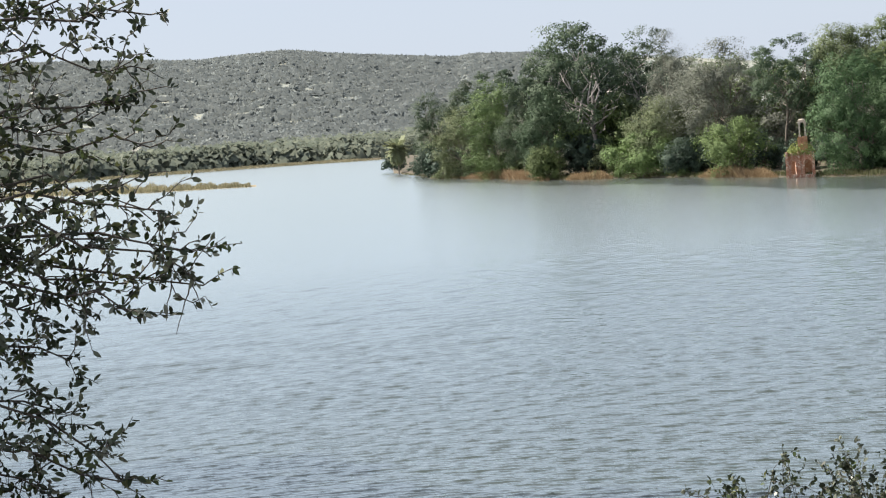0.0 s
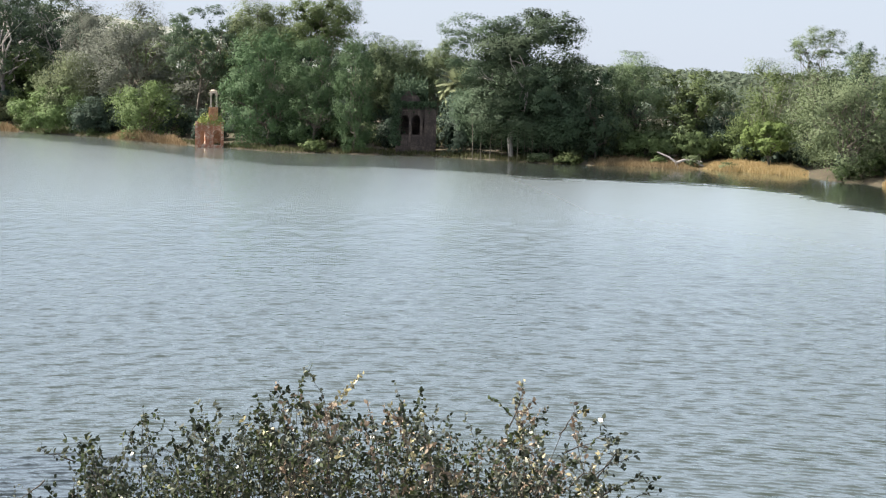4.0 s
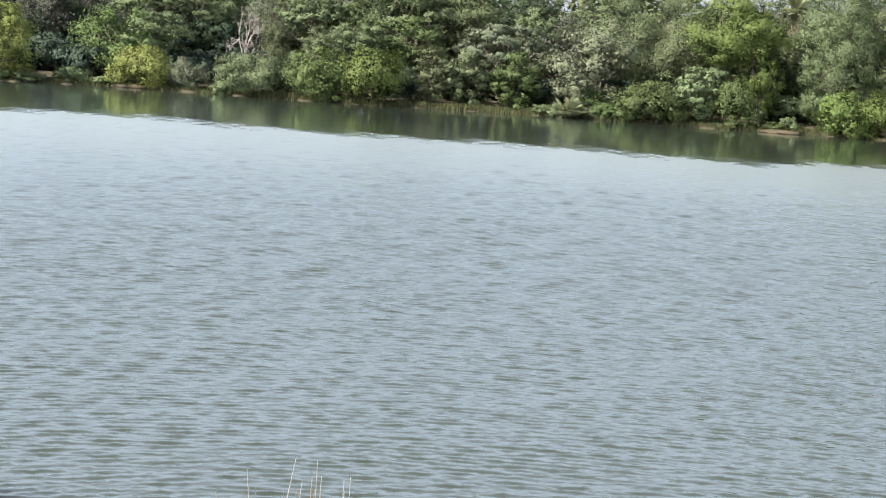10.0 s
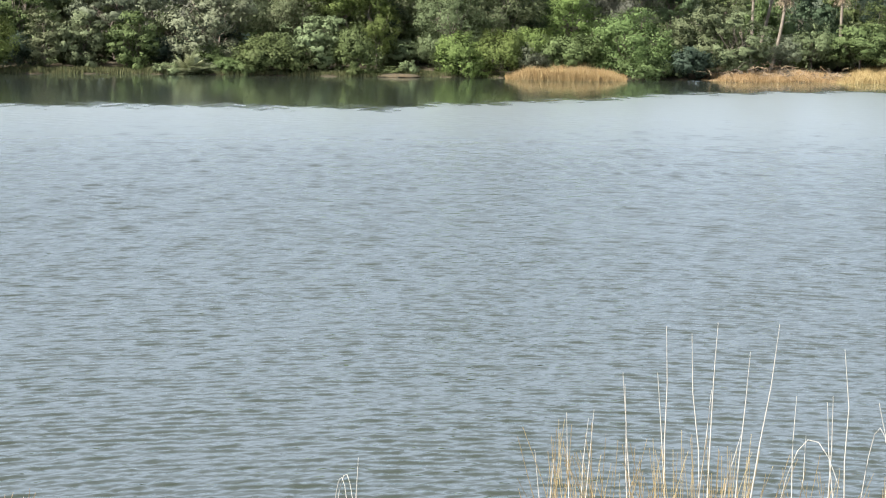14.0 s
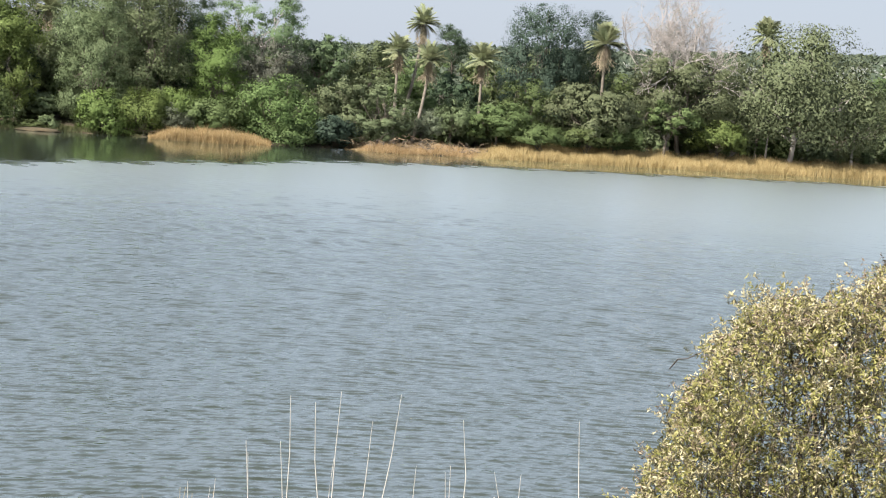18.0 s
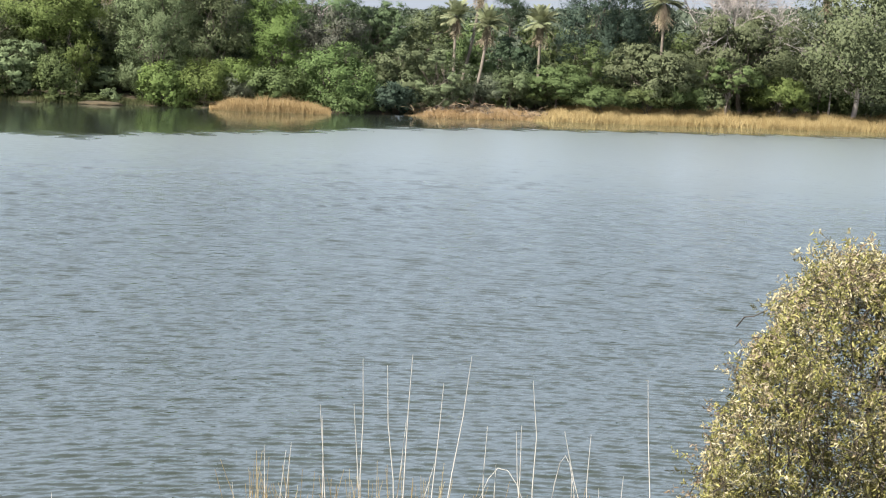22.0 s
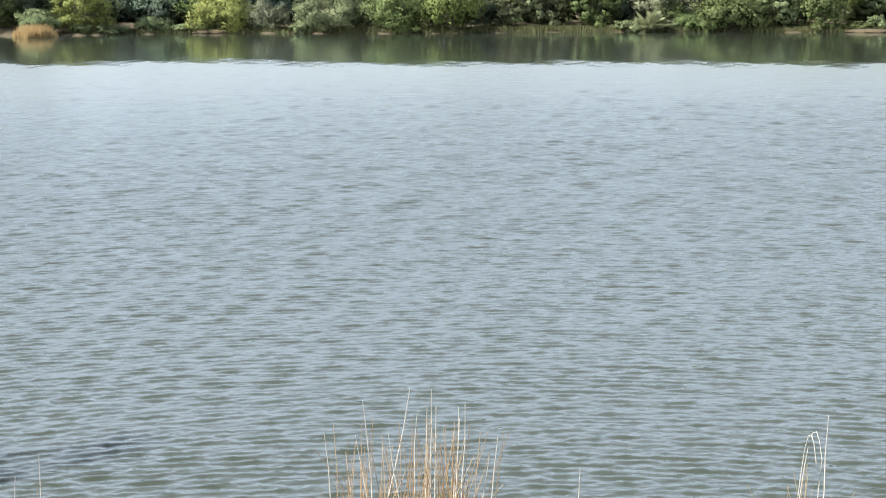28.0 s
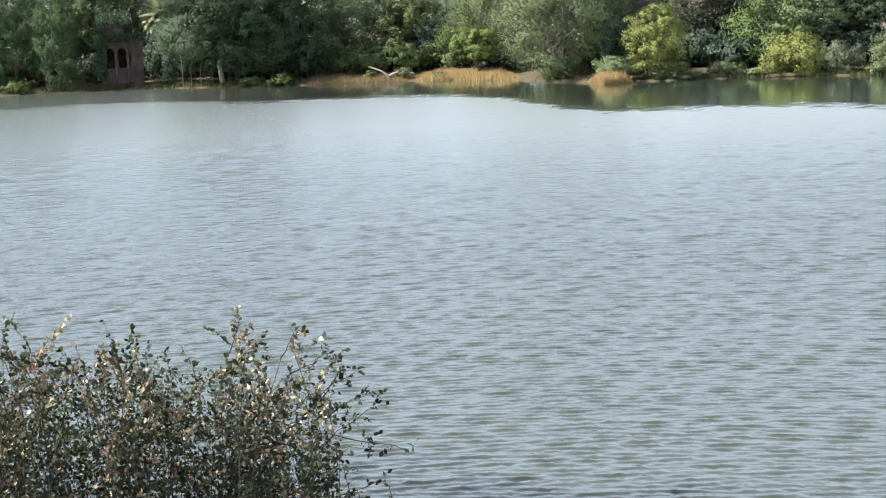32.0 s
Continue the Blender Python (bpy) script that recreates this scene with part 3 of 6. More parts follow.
# kind: object name, crown form, leaves, label, category
KINDS = {
    "tree_dark": ("broadleaf_tree", "tall", "dark", "dark green broadleaf tree in the lakeside wood", "tree"),
    "tree_dark_open": ("broadleaf_tree", "open", "dark", "dark grey-green tree with an open ragged crown", "tree"),
    "tree_dark_layer": ("broadleaf_tree", "layer", "dark", "dark green tree with layered boughs behind the reeds", "tree"),
    "tree_mid": ("broadleaf_tree", "tall", "mid", "mid green leafy tree in the lakeside wood", "tree"),
    "tree_green": ("feathery_tree", "feather", "fresh", "soft green feathery tree at the lake shore", "tree"),
    "tree_light": ("broadleaf_tree", "tall", "light", "pale green airy tree rising from the wood", "tree"),
    "tree_light_open": ("broadleaf_tree", "open", "light", "pale green tree with sky showing through its crown", "tree"),
    "tree_pale": ("thorn_tree", "tall", "sage", "small pale yellowish tree between darker trees", "tree"),
    "tree_olive": ("thorn_tree", "tall", "olive", "dusty olive thorn tree in the lakeside wood", "tree"),
    "tree_tall": ("broadleaf_tree", "open", "dark", "very tall dark grey-green tree with bare limbs showing", "tree"),
    "tree_dome_dark": ("mango_tree", "dome", "deep", "dense blackish green round tree behind a palm", "tree"),
    "tree_dome": ("mango_tree", "dome", "rich", "dense dark green dome-shaped tree at the waterside", "tree"),
    "tree_dome_grey": ("fig_tree", "dome", "olive", "huge grey-green spreading tree over the water", "tree"),
    "tree_spread": ("thorn_tree", "feather", "sage", "wide spreading olive tree with pale limbs behind the reeds", "tree"),
    "tree_yellow": ("broadleaf_tree", "dome", "yellow", "yellow-green round tree at the water's edge", "tree"),
    "tree_bright": ("broadleaf_tree", "tall", "bright", "bright green leafy tree in the lakeside wood", "tree"),
    "tree_dusk": ("thorn_tree", "feather", "dusk", "brownish grey tree among greener lakeside trees", "tree"),
    "tree_grey": ("thorn_tree", "feather", "grey", "pale grey-green tree among darker trees", "tree"),
    "tree_sage": ("thorn_tree", "tall", "sage", "dusty brownish olive tree on the lake bank", "tree"),
    "tree_sage_weep": ("feathery_tree", "feather", "sage", "soft grey-olive feathery tree hanging over the bank", "tree"),
    "tree_white": ("silver_tree", "tall", "white", "silvery white-green tree beside the dwarf palm", "tree"),
    "tree_bare_top": ("broadleaf_tree", "open", "light", "tall thin-crowned tree with half-bare pale branches", "tree"),
    "acacia": ("acacia_tree", "layer", "olive", "olive acacia with flat layered boughs", "tree"),
    "acacia_grey": ("acacia_tree", "layer", "grey", "pale grey acacia with flat layered boughs", "tree"),
    "acacia_dry": ("acacia_tree", "umbrella", "sage", "brownish acacia with dark trunks under its canopy", "tree"),
    "acacia_dark": ("acacia_tree", "umbrella", "mid", "low flat acacia with dark shade beneath it", "tree"),
    "sapling": ("sapling", "tall", "bright", "small green sapling standing in dry grass", "tree"),
    "weeping": ("weeping_bush", "weeping", "fresh", "pale green drooping bush at the waterside", "bush"),
    # wood_dark and under_dark: blackish leaves paint the shade inside the wood
    "wood_dark": ("broadleaf_tree", "tall", "deep", "dark green tree deep in the wood, shade put into its leaf colour", "tree"),
    "wood_mid": ("broadleaf_tree", "tall", "mid", "mid green tree deep in the lakeside wood", "tree"),
    "wood_olive": ("thorn_tree", "tall", "olive", "dusty olive tree deep in the lakeside wood", "tree"),
    "wood_dusk": ("thorn_tree", "feather", "dusk", "brownish tree deep in the lakeside wood", "tree"),
    "under_dark": ("shrub", "shrub", "deep", "dark green undergrowth shrub, shade under the trees put into its leaf colour", "bush"),
    "under_mid": ("shrub", "shrub", "mid", "green undergrowth shrub beneath the trees", "bush"),
    "under_olive": ("shrub", "shrub", "olive", "dusty olive undergrowth shrub beneath the trees", "bush"),
    "shrub_mid": ("shrub", "shrub", "mid", "rounded green shrub on the lake bank", "bush"),
    "shrub_dark": ("shrub", "shrub", "deep", "dark green shrub in shade on the bank", "bush"),
    "shrub_olive": ("shrub", "shrub", "olive", "dusty olive shrub hanging over the water", "bush"),
    "shrub_grey": ("shrub", "weeping", "grey", "dry grey-green shrub on the earth bank", "bush"),
    "shrub_bright": ("shrub", "shrub", "bright", "bright green big-leaved bush over the water", "bush"),
    "shrub_yellow": ("shrub", "shrub", "yellow", "yellow-green rounded bush on a low rock ledge", "bush"),
}
plant_rng = np.random.default_rng(7)


def stand(theta, back):
    r = float(shore(theta)) + back
    return polar(theta, r, float(ground_height(theta, r)) - 0.05)


def plant(kind, theta, back, height, width, low=0.0, lean=0.0):
    """One plant at a bearing, so far behind the waterline. low: where its crown begins, as a share of its height."""
    if kind in ("palm", "palm_tall", "palm_short"):
        return date_palm(theta, back, height, width, lean, kind != "palm_short")
    if kind == "dwarf_palm":
        return dwarf_palm(theta, back, height, width)
    if kind in ("bare_white", "bare_small"):
        return bare_tree(theta, back, height, width, kind == "bare_white")
    if kind == "banyan":
        return banyan(theta, back, height, width)
    name, form, leaf, label, category = KINDS[kind]
    size = "back" if kind.startswith("wood") else "under" if kind.startswith("under") else "big" if max(width, height) > 11.5 else "mid" if max(width, height) > 6 else "small"
    root = tagged(new(name), label, category, "trees of the far shore" if category == "tree" else "bushes of the far shore")
    k = int(plant_rng.integers(0, 3))
    depth = min((0.0, 0.12, 0.3, 0.55, 0.9, 1.6), key=lambda q: abs(q - low / (1 - low)))
    tall = min((0.45, 0.65, 0.9, 1.25, 1.7), key=lambda q: abs(math.log(q * width / (height * (1 - low)))))
    crown = part("crown", crown_of(form, size, k, tall), root, "", LEAF[leaf])
    trunk = part("trunk", trunk_of(form, size, k, depth), root, "", PALE_BARK if kind in ("tree_tall", "tree_spread", "tree_light_open") else BARK)
    for ob in (crown, trunk):
        ob.matrix_basis = Matrix.LocRotScale((0, 0, low), None, Vector((1, 1, 1 - low)))
    grow = 0.98 if form == "dome" else 1.1
    root.matrix_basis = Matrix.LocRotScale(stand(theta, back), Euler((0, 0, plant_rng.uniform(0, 6.28))), Vector((width * grow, width * grow, height)))
    return root


def frond(rng, length, width, droop, lift, leaflets=16):
    """A feather frond along +x: a bent midrib with a row of leaflets on either side."""
    t = np.linspace(0, 1, 8)
    rib = np.stack([length * t * (1 - 0.25 * droop * t), 0 * t, length * (lift * t - droop * t * t)], 1)
    out = [tube(rib, np.linspace(0.03, 0.008, 8) * length / 3, 4)]
    u = np.linspace(0.15, 1.0, leaflets)
    px, pz = np.interp(u, t, rib[:, 0]), np.interp(u, t, rib[:, 2])
    for s in (-1, 1):
        ln = width * (0.45 + 0.55 * np.sin(np.pi * np.clip(u, 0, 0.95))) * rng.uniform(0.85, 1.1, leaflets)
        a = np.stack([px, 0 * u, pz], 1)
        tip = a + np.stack([ln * 0.65, s * ln * 0.75, -ln * 0.25], 1)
        side = np.array([0.07, 0, 0]) * length / 3
        v = np.stack([a - side, a + side, tip + side * 0.2, tip - side * 0.2], 1).reshape(-1, 3)
        out.append((v, np.arange(4 * leaflets).reshape(-1, 4)))
    v, f = join(out)
    return polygons("frond", v, f, LEAF["palm"])


FROND = [frond(np.random.default_rng(300 + i), 1.0, 0.40, 0.22 + 0.16 * i, 0.3, 26) for i in range(3)]
SKIRT = frond(np.random.default_rng(310), 1.0, 0.24, 0.9, 0.1, 12)


def date_palm(theta, back, height, width, lean, dry=True):
    root = tagged(new("date_palm"), "wild date palm with grey-green fronds and a dry brown skirt" if dry else "short grey-green palm with fronds drooping to the bank", "palm", "palms of the far shore")
    rng = np.random.default_rng(int(abs(theta) * 100))
    ln = width * 0.62
    top = height - ln * 0.55
    off = np.array([math.cos(radians(theta)), -math.sin(radians(theta)), 0]) * lean
    t = np.linspace(0, 1, 9)[:, None]
    p = np.array([[0, 0, -0.3]]) * (1 - t) + np.array([[0, 0, top]]) * t - off * (1 - t) ** 1.6
    v, f = tube(p, np.linspace(0.2, 0.14, 9), 8)
    part("trunk", polygons("trunk", v, f, BARK, True), root, "", PALM_BARK)
    for i in range(40):
        ob = part("frond", FROND[i % 3], root)
        ob.matrix_basis = Matrix.LocRotScale((0, 0, top), Euler((0, -radians(rng.uniform(-38, 84) if dry else rng.uniform(-45, 62)), i * 2.4 + rng.uniform(0, 0.4))), Vector((1, 1, 1)) * ln * rng.uniform(0.85, 1.1))
    for i in range(34):
        ob = part("dry_frond", SKIRT, root, "dry straw-brown hanging frond", LEAF["straw"]) if dry else part("frond", FROND[2], root, "hanging frond")
        ob.matrix_basis = Matrix.LocRotScale((0, 0, top - 0.15), Euler((0, radians(rng.uniform(22, 82)), i * 2.4 + rng.uniform(0, 0.4))), Vector((1, 1, 1)) * ln * rng.uniform(0.85, 1.15))
    root.location = stand(theta, back)
    return root


def dwarf_palm(theta, back, height, width):
    root = tagged(new("dwarf_palm"), "low stemless palm with arching grey-green fronds", "palm", "palms of the far shore")
    rng = np.random.default_rng(5)
    for i in range(34):
        ob = part("frond", FROND[i % 3], root)
        ob.matrix_basis = Matrix.LocRotScale((rng.normal(0, 0.25), rng.normal(0, 0.25), 0.25), Euler((0, -radians(rng.uniform(0, 75)), i * 2.4 + rng.uniform(0, 0.4))), Vector((1, 1, 1)) * width * 0.55 * rng.uniform(0.8, 1.1))
    root.location = stand(theta, back)
    return root


def branching(rng, start, way, length, radius, depth, out, spread=0.6, tips=None):
    n = 5
    p = [np.array(start, float)]
    w = np.array(way, float)
    for i in range(n - 1):
        w = w + rng.normal(0, 0.14, 3) + np.array([0, 0, 0.03])
        w /= np.linalg.norm(w)
        p.append(p[-1] + w * length / (n - 1))
    out.append(tube(np.array(p), np.linspace(radius, radius * 0.55, n), 5 if depth > 1 else 4))
    if depth == 0:
        if tips is not None:
            tips.append(p[-1])
        return
    for k in range(3 if depth > 1 else 4):
        a = w + rng.normal(0, spread, 3)
        branching(rng, p[int(rng.integers(2, n))], a / np.linalg.norm(a), length * rng.uniform(0.55, 0.8), radius * 0.62, depth - 1, out, spread, tips)


def bare_tree(theta, back, height, width, large):
    root = tagged(new("bare_tree"), "leafless tree with whitish branches" if large else "small leafless grey tree among shrubs", "tree")
    rng = np.random.default_rng(44 if large else 45)
    out, tips = [], []
    for s in range(6 if large else 3):
        a = s * 1.05
        branching(rng, (0, 0, height * 0.2), (math.cos(a) * 0.55, math.sin(a) * 0.55, 0.9), height * 0.3, 0.19 if large else 0.1, 6 if large else 4, out, 0.5, tips)
    out.append(tube(np.array([[0, 0, -0.2], [0.1, 0, height * 0.12], [0, 0, height * 0.24]]), [0.4 if large else 0.15, 0.33 if large else 0.13, 0.3 if large else 0.12], 8))
    v, f = join(out)
    v[:, :2] *= width / (2 * np.percentile(np.abs(v[:, :2]), 97))
    v[:, 2] *= height / np.percentile(v[:, 2], 98.5)
    part("trunk", polygons("trunk", v, f, PALE_BARK, True), root, "", PALE_BARK)
    tp = np.array(tips)
    tp[:, :2] *= width / (2 * np.percentile(np.abs(tp[:, :2]), 99))
    tp[:, 2] *= height / np.percentile(tp[:, 2], 99)
    c = tp[::4] + rng.normal(0, 0.1, tp[::4].shape)
    v, f = leaves(rng, c, rng.normal(size=c.shape), rng.uniform(0.1, 0.22, len(c)), 0.5)
    part("crown", polygons("crown", v, f, LEAF["white"]), root, "few dry pale leaves", LEAF["white"])
    root.location = stand(theta, back)
    return root


def banyan(theta, back, height, width):
    root = tagged(new("banyan_tree"), "grey-green banyan with pale aerial roots over the water", "tree")
    for x, y, z, w, h, k in ((-0.2, 0.12, 0.50, 0.6, 0.46, 0), (0.08, 0.1, 0.42, 0.75, 0.58, 1), (0.26, -0.02, 0.08, 0.55, 0.52, 2), (0.02, -0.05, 0.16, 0.6, 0.46, 0), (-0.16, 0.18, 0.10, 0.5, 0.5, 1), (0.05, 0.2, 0.02, 0.8, 0.5, 2)):
        part("crown", crown_of("open" if z > 0.45 else "tall", "big", k), root, "", LEAF["dark"]).matrix_basis = Matrix.LocRotScale((x * width, y * width, z * height), None, Vector((w * width, w * width, h * height)))
    part("trunk", trunk_of("open", "big", 1, 0.55), root, "", PALE_BARK).matrix_basis = Matrix.LocRotScale((0, 0, height * 0.3), None, Vector((width * 0.8, width * 0.8, height * 0.6)))
    rng = np.random.default_rng(61)
    for i in range(16):
        x, y = rng.uniform(-0.28, 0.26) * width, rng.uniform(-0.16, 0.08) * width
        p = np.array([[x, y, -0.8], [x + rng.normal(0, 0.1), y, height * 0.12], [x + rng.normal(0, 0.3), y + 0.4, height * rng.uniform(0.14, 0.34)]])
        v, f = tube(p, [0.05, 0.035, 0.045], 5)
        part("aerial_root", polygons("aerial_root", v, f, BARK, True), root)
    root.matrix_basis = Matrix.LocRotScale(stand(theta, back), Euler((0, 0, -radians(theta))), None)
    return root


plant("under_dark", -46.28, 11.6, 4.1, 6.0)
plant("palm_short", -46.10, 0.5, 8.7, 6.3)
plant("under_dark", -45.25, 13.3, 3.1, 6.4)
plant("shrub_dark", -45.10, 2.0, 7.3, 5.1)
plant("tree_dark", -44.86, 22.0, 17.5, 7.9, 0.20)
plant("under_olive", -44.75, 0.9, 1.3, 1.7)
plant("wood_dusk", -44.30, 38.2, 12.3, 9.5, 0.12)
plant("under_dark", -44.30, 9.0, 5.5, 9.4)
plant("under_dark", -44.22, 14.0, 3.7, 4.1)
plant("wood_dark", -44.02, 20.4, 4.2, 5.0, 0.12)
plant("tree_olive", -43.91, 4.0, 13.7, 10.5)
plant("tree_dark", -43.73, 28.0, 19.4, 8.5, 0.34)
plant("under_olive", -43.72, 1.7, 1.0, 1.9)
plant("under_olive", -43.30, 15.5, 2.6, 5.7)
plant("wood_dark", -42.78, 35.7, 15.4, 13.0, 0.12)
plant("tree_dark_open", -42.52, 34.0, 19.8, 10.2, 0.51)
plant("tree_mid", -42.48, 6.0, 17.6, 11.5)
plant("wood_dark", -42.28, 21.6, 8.4, 7.6, 0.12)
plant("under_mid", -41.88, 11.0, 3.8, 4.4)
plant("tree_dark", -41.72, 11.0, 17.0, 8.4, 0.11)
plant("under_olive", -41.14, 15.1, 4.0, 5.1)
plant("wood_dusk", -41.12, 24.3, 11.4, 9.9, 0.12)
plant("tree_dark", -40.92, 7.0, 14.3, 8.1)
plant("shrub_mid", -40.90, 2.0, 5.5, 6.3)
plant("wood_dark", -40.81, 31.0, 19.3, 13.0, 0.12)
plant("tree_tall", -40.46, 24.0, 23.1, 9.8, 0.50)
plant("under_dark", -39.71, 11.6, 3.6, 4.5)
plant("under_dark", -39.42, 16.0, 6.2, 8.4)
plant("wood_mid", -39.34, 20.9, 12.1, 11.0, 0.12)
plant("tree_tall", -39.33, 16.0, 25.0, 18.6, 0.25)
plant("wood_dark", -39.26, 26.0, 14.5, 9.1)
plant("wood_dark", -39.25, 37.4, 20.5, 13.0, 0.12)
plant("under_olive", -39.21, 0.7, 1.2, 1.8)
plant("under_olive", -38.90, 14.3, 4.4, 5.2)
plant("under_mid", -38.40, 1.7, 1.3, 1.8)
plant("wood_dark", -38.13, 37.5, 18.9, 13.0, 0.12)
plant("under_mid", -38.11, 9.4, 3.0, 6.2)
plant("wood_mid", -37.84, 26.4, 12.3, 10.6, 0.12)
plant("weeping", -37.51, 2.1, 6.9, 10.4)
plant("tree_tall", -37.36, 24.0, 22.8, 9.6, 0.32)
plant("shrub_olive", -36.91, 8.0, 11.7, 9.7, 0.22)
plant("under_olive", -36.71, 11.8, 4.2, 5.5)
plant("wood_dusk", -36.49, 25.3, 12.1, 9.9, 0.12)
plant("tree_dusk", -36.43, 16.0, 21.4, 6.8, 0.24)
plant("wood_dark", -36.26, 31.9, 16.6, 13.0, 0.12)
plant("under_mid", -36.21, 1.9, 1.4, 1.8)
plant("shrub_dark", -36.14, 4.0, 5.4, 6.7)
plant("under_olive", -35.99, 10.3, 3.6, 4.8)
plant("wood_mid", -35.21, 25.7, 11.3, 10.6, 0.12)
plant("wood_dark", -35.18, 16.0, 6.6, 6.6)
plant("under_dark", -35.08, 10.3, 3.8, 4.8)
plant("tree_dusk", -34.97, 13.0, 18.9, 13.3, 0.17)
plant("wood_mid", -34.67, 36.1, 16.7, 13.0, 0.12)
plant("under_mid", -34.58, 0.9, 0.8, 2.4)
plant("weeping", -34.42, 2.0, 8.0, 9.2)
plant("under_dark", -34.30, 14.5, 2.7, 4.1)
plant("under_dark", -33.51, 9.0, 5.7, 3.6)
plant("wood_mid", -33.02, 32.9, 14.6, 11.6, 0.12)
plant("under_dark", -32.99, 15.3, 4.0, 4.1)
plant("wood_dusk", -32.70, 24.5, 9.5, 9.4, 0.12)
plant("tree_dark_open", -32.58, 18.0, 18.1, 9.7, 0.44)
plant("under_dark", -32.26, 9.1, 4.2, 4.9)
plant("wood_mid", -31.42, 26.7, 10.0, 7.8, 0.12)
plant("wood_mid", -31.03, 32.0, 17.0, 9.1, 0.36)
plant("under_dark", -30.98, 13.5, 4.4, 5.4)
plant("wood_dark", -30.94, 31.5, 14.5, 11.2, 0.12)
plant("tree_dome", -30.35, 7.0, 14.7, 10.9)
plant("tree_olive", -30.31, 27.0, 18.8, 9.1, 0.60)
plant("under_dark", -29.81, 13.1, 3.5, 5.3)
plant("wood_dusk", -29.50, 25.4, 9.9, 7.5, 0.12)
plant("wood_dark", -29.43, 38.6, 15.1, 13.0, 0.12)
plant("under_dark", -29.18, 13.5, 3.1, 4.7)
plant("tree_dome", -28.69, 6.0, 13.8, 8.2)
plant("under_mid", -28.68, 1.9, 1.4, 2.9)
plant("tree_mid", -28.36, 27.0, 19.6, 9.3, 0.59)
plant("under_mid", -27.88, 9.4, 4.3, 5.4)
plant("wood_dark", -27.35, 20.8, 6.8, 5.9, 0.12)
plant("tree_dome", -27.30, 1.7, 13.8, 5.6)
plant("under_olive", -27.23, 14.2, 2.8, 6.9)
plant("wood_dark", -27.23, 36.3, 11.9, 11.0, 0.12)
plant("tree_dark", -26.71, 22.0, 14.3, 5.6, 0.21)
plant("tree_olive", -26.29, 22.0, 13.9, 7.1, 0.26)
plant("under_dark", -25.98, 10.6, 3.5, 4.3)
plant("wood_dark", -25.85, 20.8, 5.5, 5.2, 0.12)
plant("wood_dark", -25.77, 35.8, 10.5, 8.9, 0.12)
plant("tree_light", -25.41, 24.0, 13.4, 6.3, 0.39)
plant("under_olive", -25.13, 10.2, 3.3, 4.2)
plant("tree_olive", -24.32, 24.0, 13.7, 6.3, 0.28)
plant("under_olive", -24.10, 14.1, 3.4, 4.6)
plant("palm_short", -23.72, 17.0, 9.8, 4.6)
plant("wood_mid", -23.69, 19.8, 5.9, 5.2, 0.12)
plant("wood_dark", -23.66, 39.2, 11.0, 9.2, 0.12)
plant("under_dark", -23.50, 14.0, 7.4, 6.7)
plant("shrub_dark", -23.39, 4.0, 4.8, 5.0)
plant("under_dark", -23.05, 13.6, 4.2, 5.4)
plant("under_mid", -21.81, 11.3, 3.4, 4.5)
plant("banyan", -21.69, 3.0, 18.0, 18.2)
plant("wood_dusk", -21.48, 26.4, 6.1, 5.0, 0.12)
plant("wood_dark", -21.33, 37.7, 11.1, 10.7, 0.12)
plant("under_dark", -21.27, 12.3, 2.8, 5.4)
plant("under_olive", -20.77, 1.3, 1.0, 2.5)
plant("under_dark", -20.23, 12.5, 3.1, 4.2)
plant("wood_dark", -19.79, 33.4, 9.4, 7.8, 0.12)
plant("under_mid", -19.73, 1.1, 1.3, 2.9)
plant("wood_dark", -19.68, 19.9, 4.3, 5.0, 0.12)
plant("under_olive", -19.29, 10.5, 3.1, 5.8)
plant("tree_dark", -18.82, 6.0, 11.3, 5.9)
plant("under_mid", -17.96, 11.0, 2.8, 6.2)
plant("wood_dark", -17.96, 31.8, 8.5, 7.5, 0.12)
plant("wood_dark", -17.95, 22.0, 4.0, 5.0, 0.12)
plant("tree_light", -17.42, 12.0, 12.6, 7.8, 0.14)
plant("under_dark", -17.12, 15.1, 2.8, 4.1)
plant("shrub_mid", -16.97, 7.0, 4.1, 6.2, 0.11)
plant("under_mid", -16.62, 2.1, 1.1, 1.8)
plant("wood_mid", -16.19, 27.4, 2.5, 5.0, 0.12)
plant("under_olive", -15.94, 9.1, 4.1, 5.0)
plant("wood_dark", -15.63, 32.3, 7.2, 6.0, 0.12)
plant("tree_mid", -15.60, 13.0, 10.7, 7.3, 0.15)
plant("under_olive", -15.44, 1.9, 1.4, 1.9)
plant("shrub_mid", -15.38, 8.0, 3.6, 5.6, 0.16)
plant("under_dark", -14.70, 15.0, 3.2, 4.2)
plant("tree_dark", -14.36, 18.0, 8.2, 5.0)
plant("shrub_dark", -14.25, 16.0, 5.4, 8.4)
plant("under_olive", -14.20, 0.9, 0.8, 2.0)
plant("wood_dusk", -14.14, 39.0, 6.1, 5.0, 0.12)
plant("under_mid", -13.77, 9.3, 4.3, 5.3)
plant("under_dark", -12.99, 10.3, 3.0, 5.5)
plant("sapling", -12.87, 4.0, 5.4, 5.3, 0.31)
plant("tree_green", -12.71, 12.0, 11.9, 8.5)
plant("wood_dark", -12.14, 19.6, 5.7, 5.5, 0.12)
plant("under_dark", -12.10, 11.1, 2.7, 5.5)
plant("wood_dusk", -12.10, 37.9, 10.0, 9.9, 0.12)
plant("tree_bare_top", -11.41, 16.0, 15.7, 6.4, 0.54)
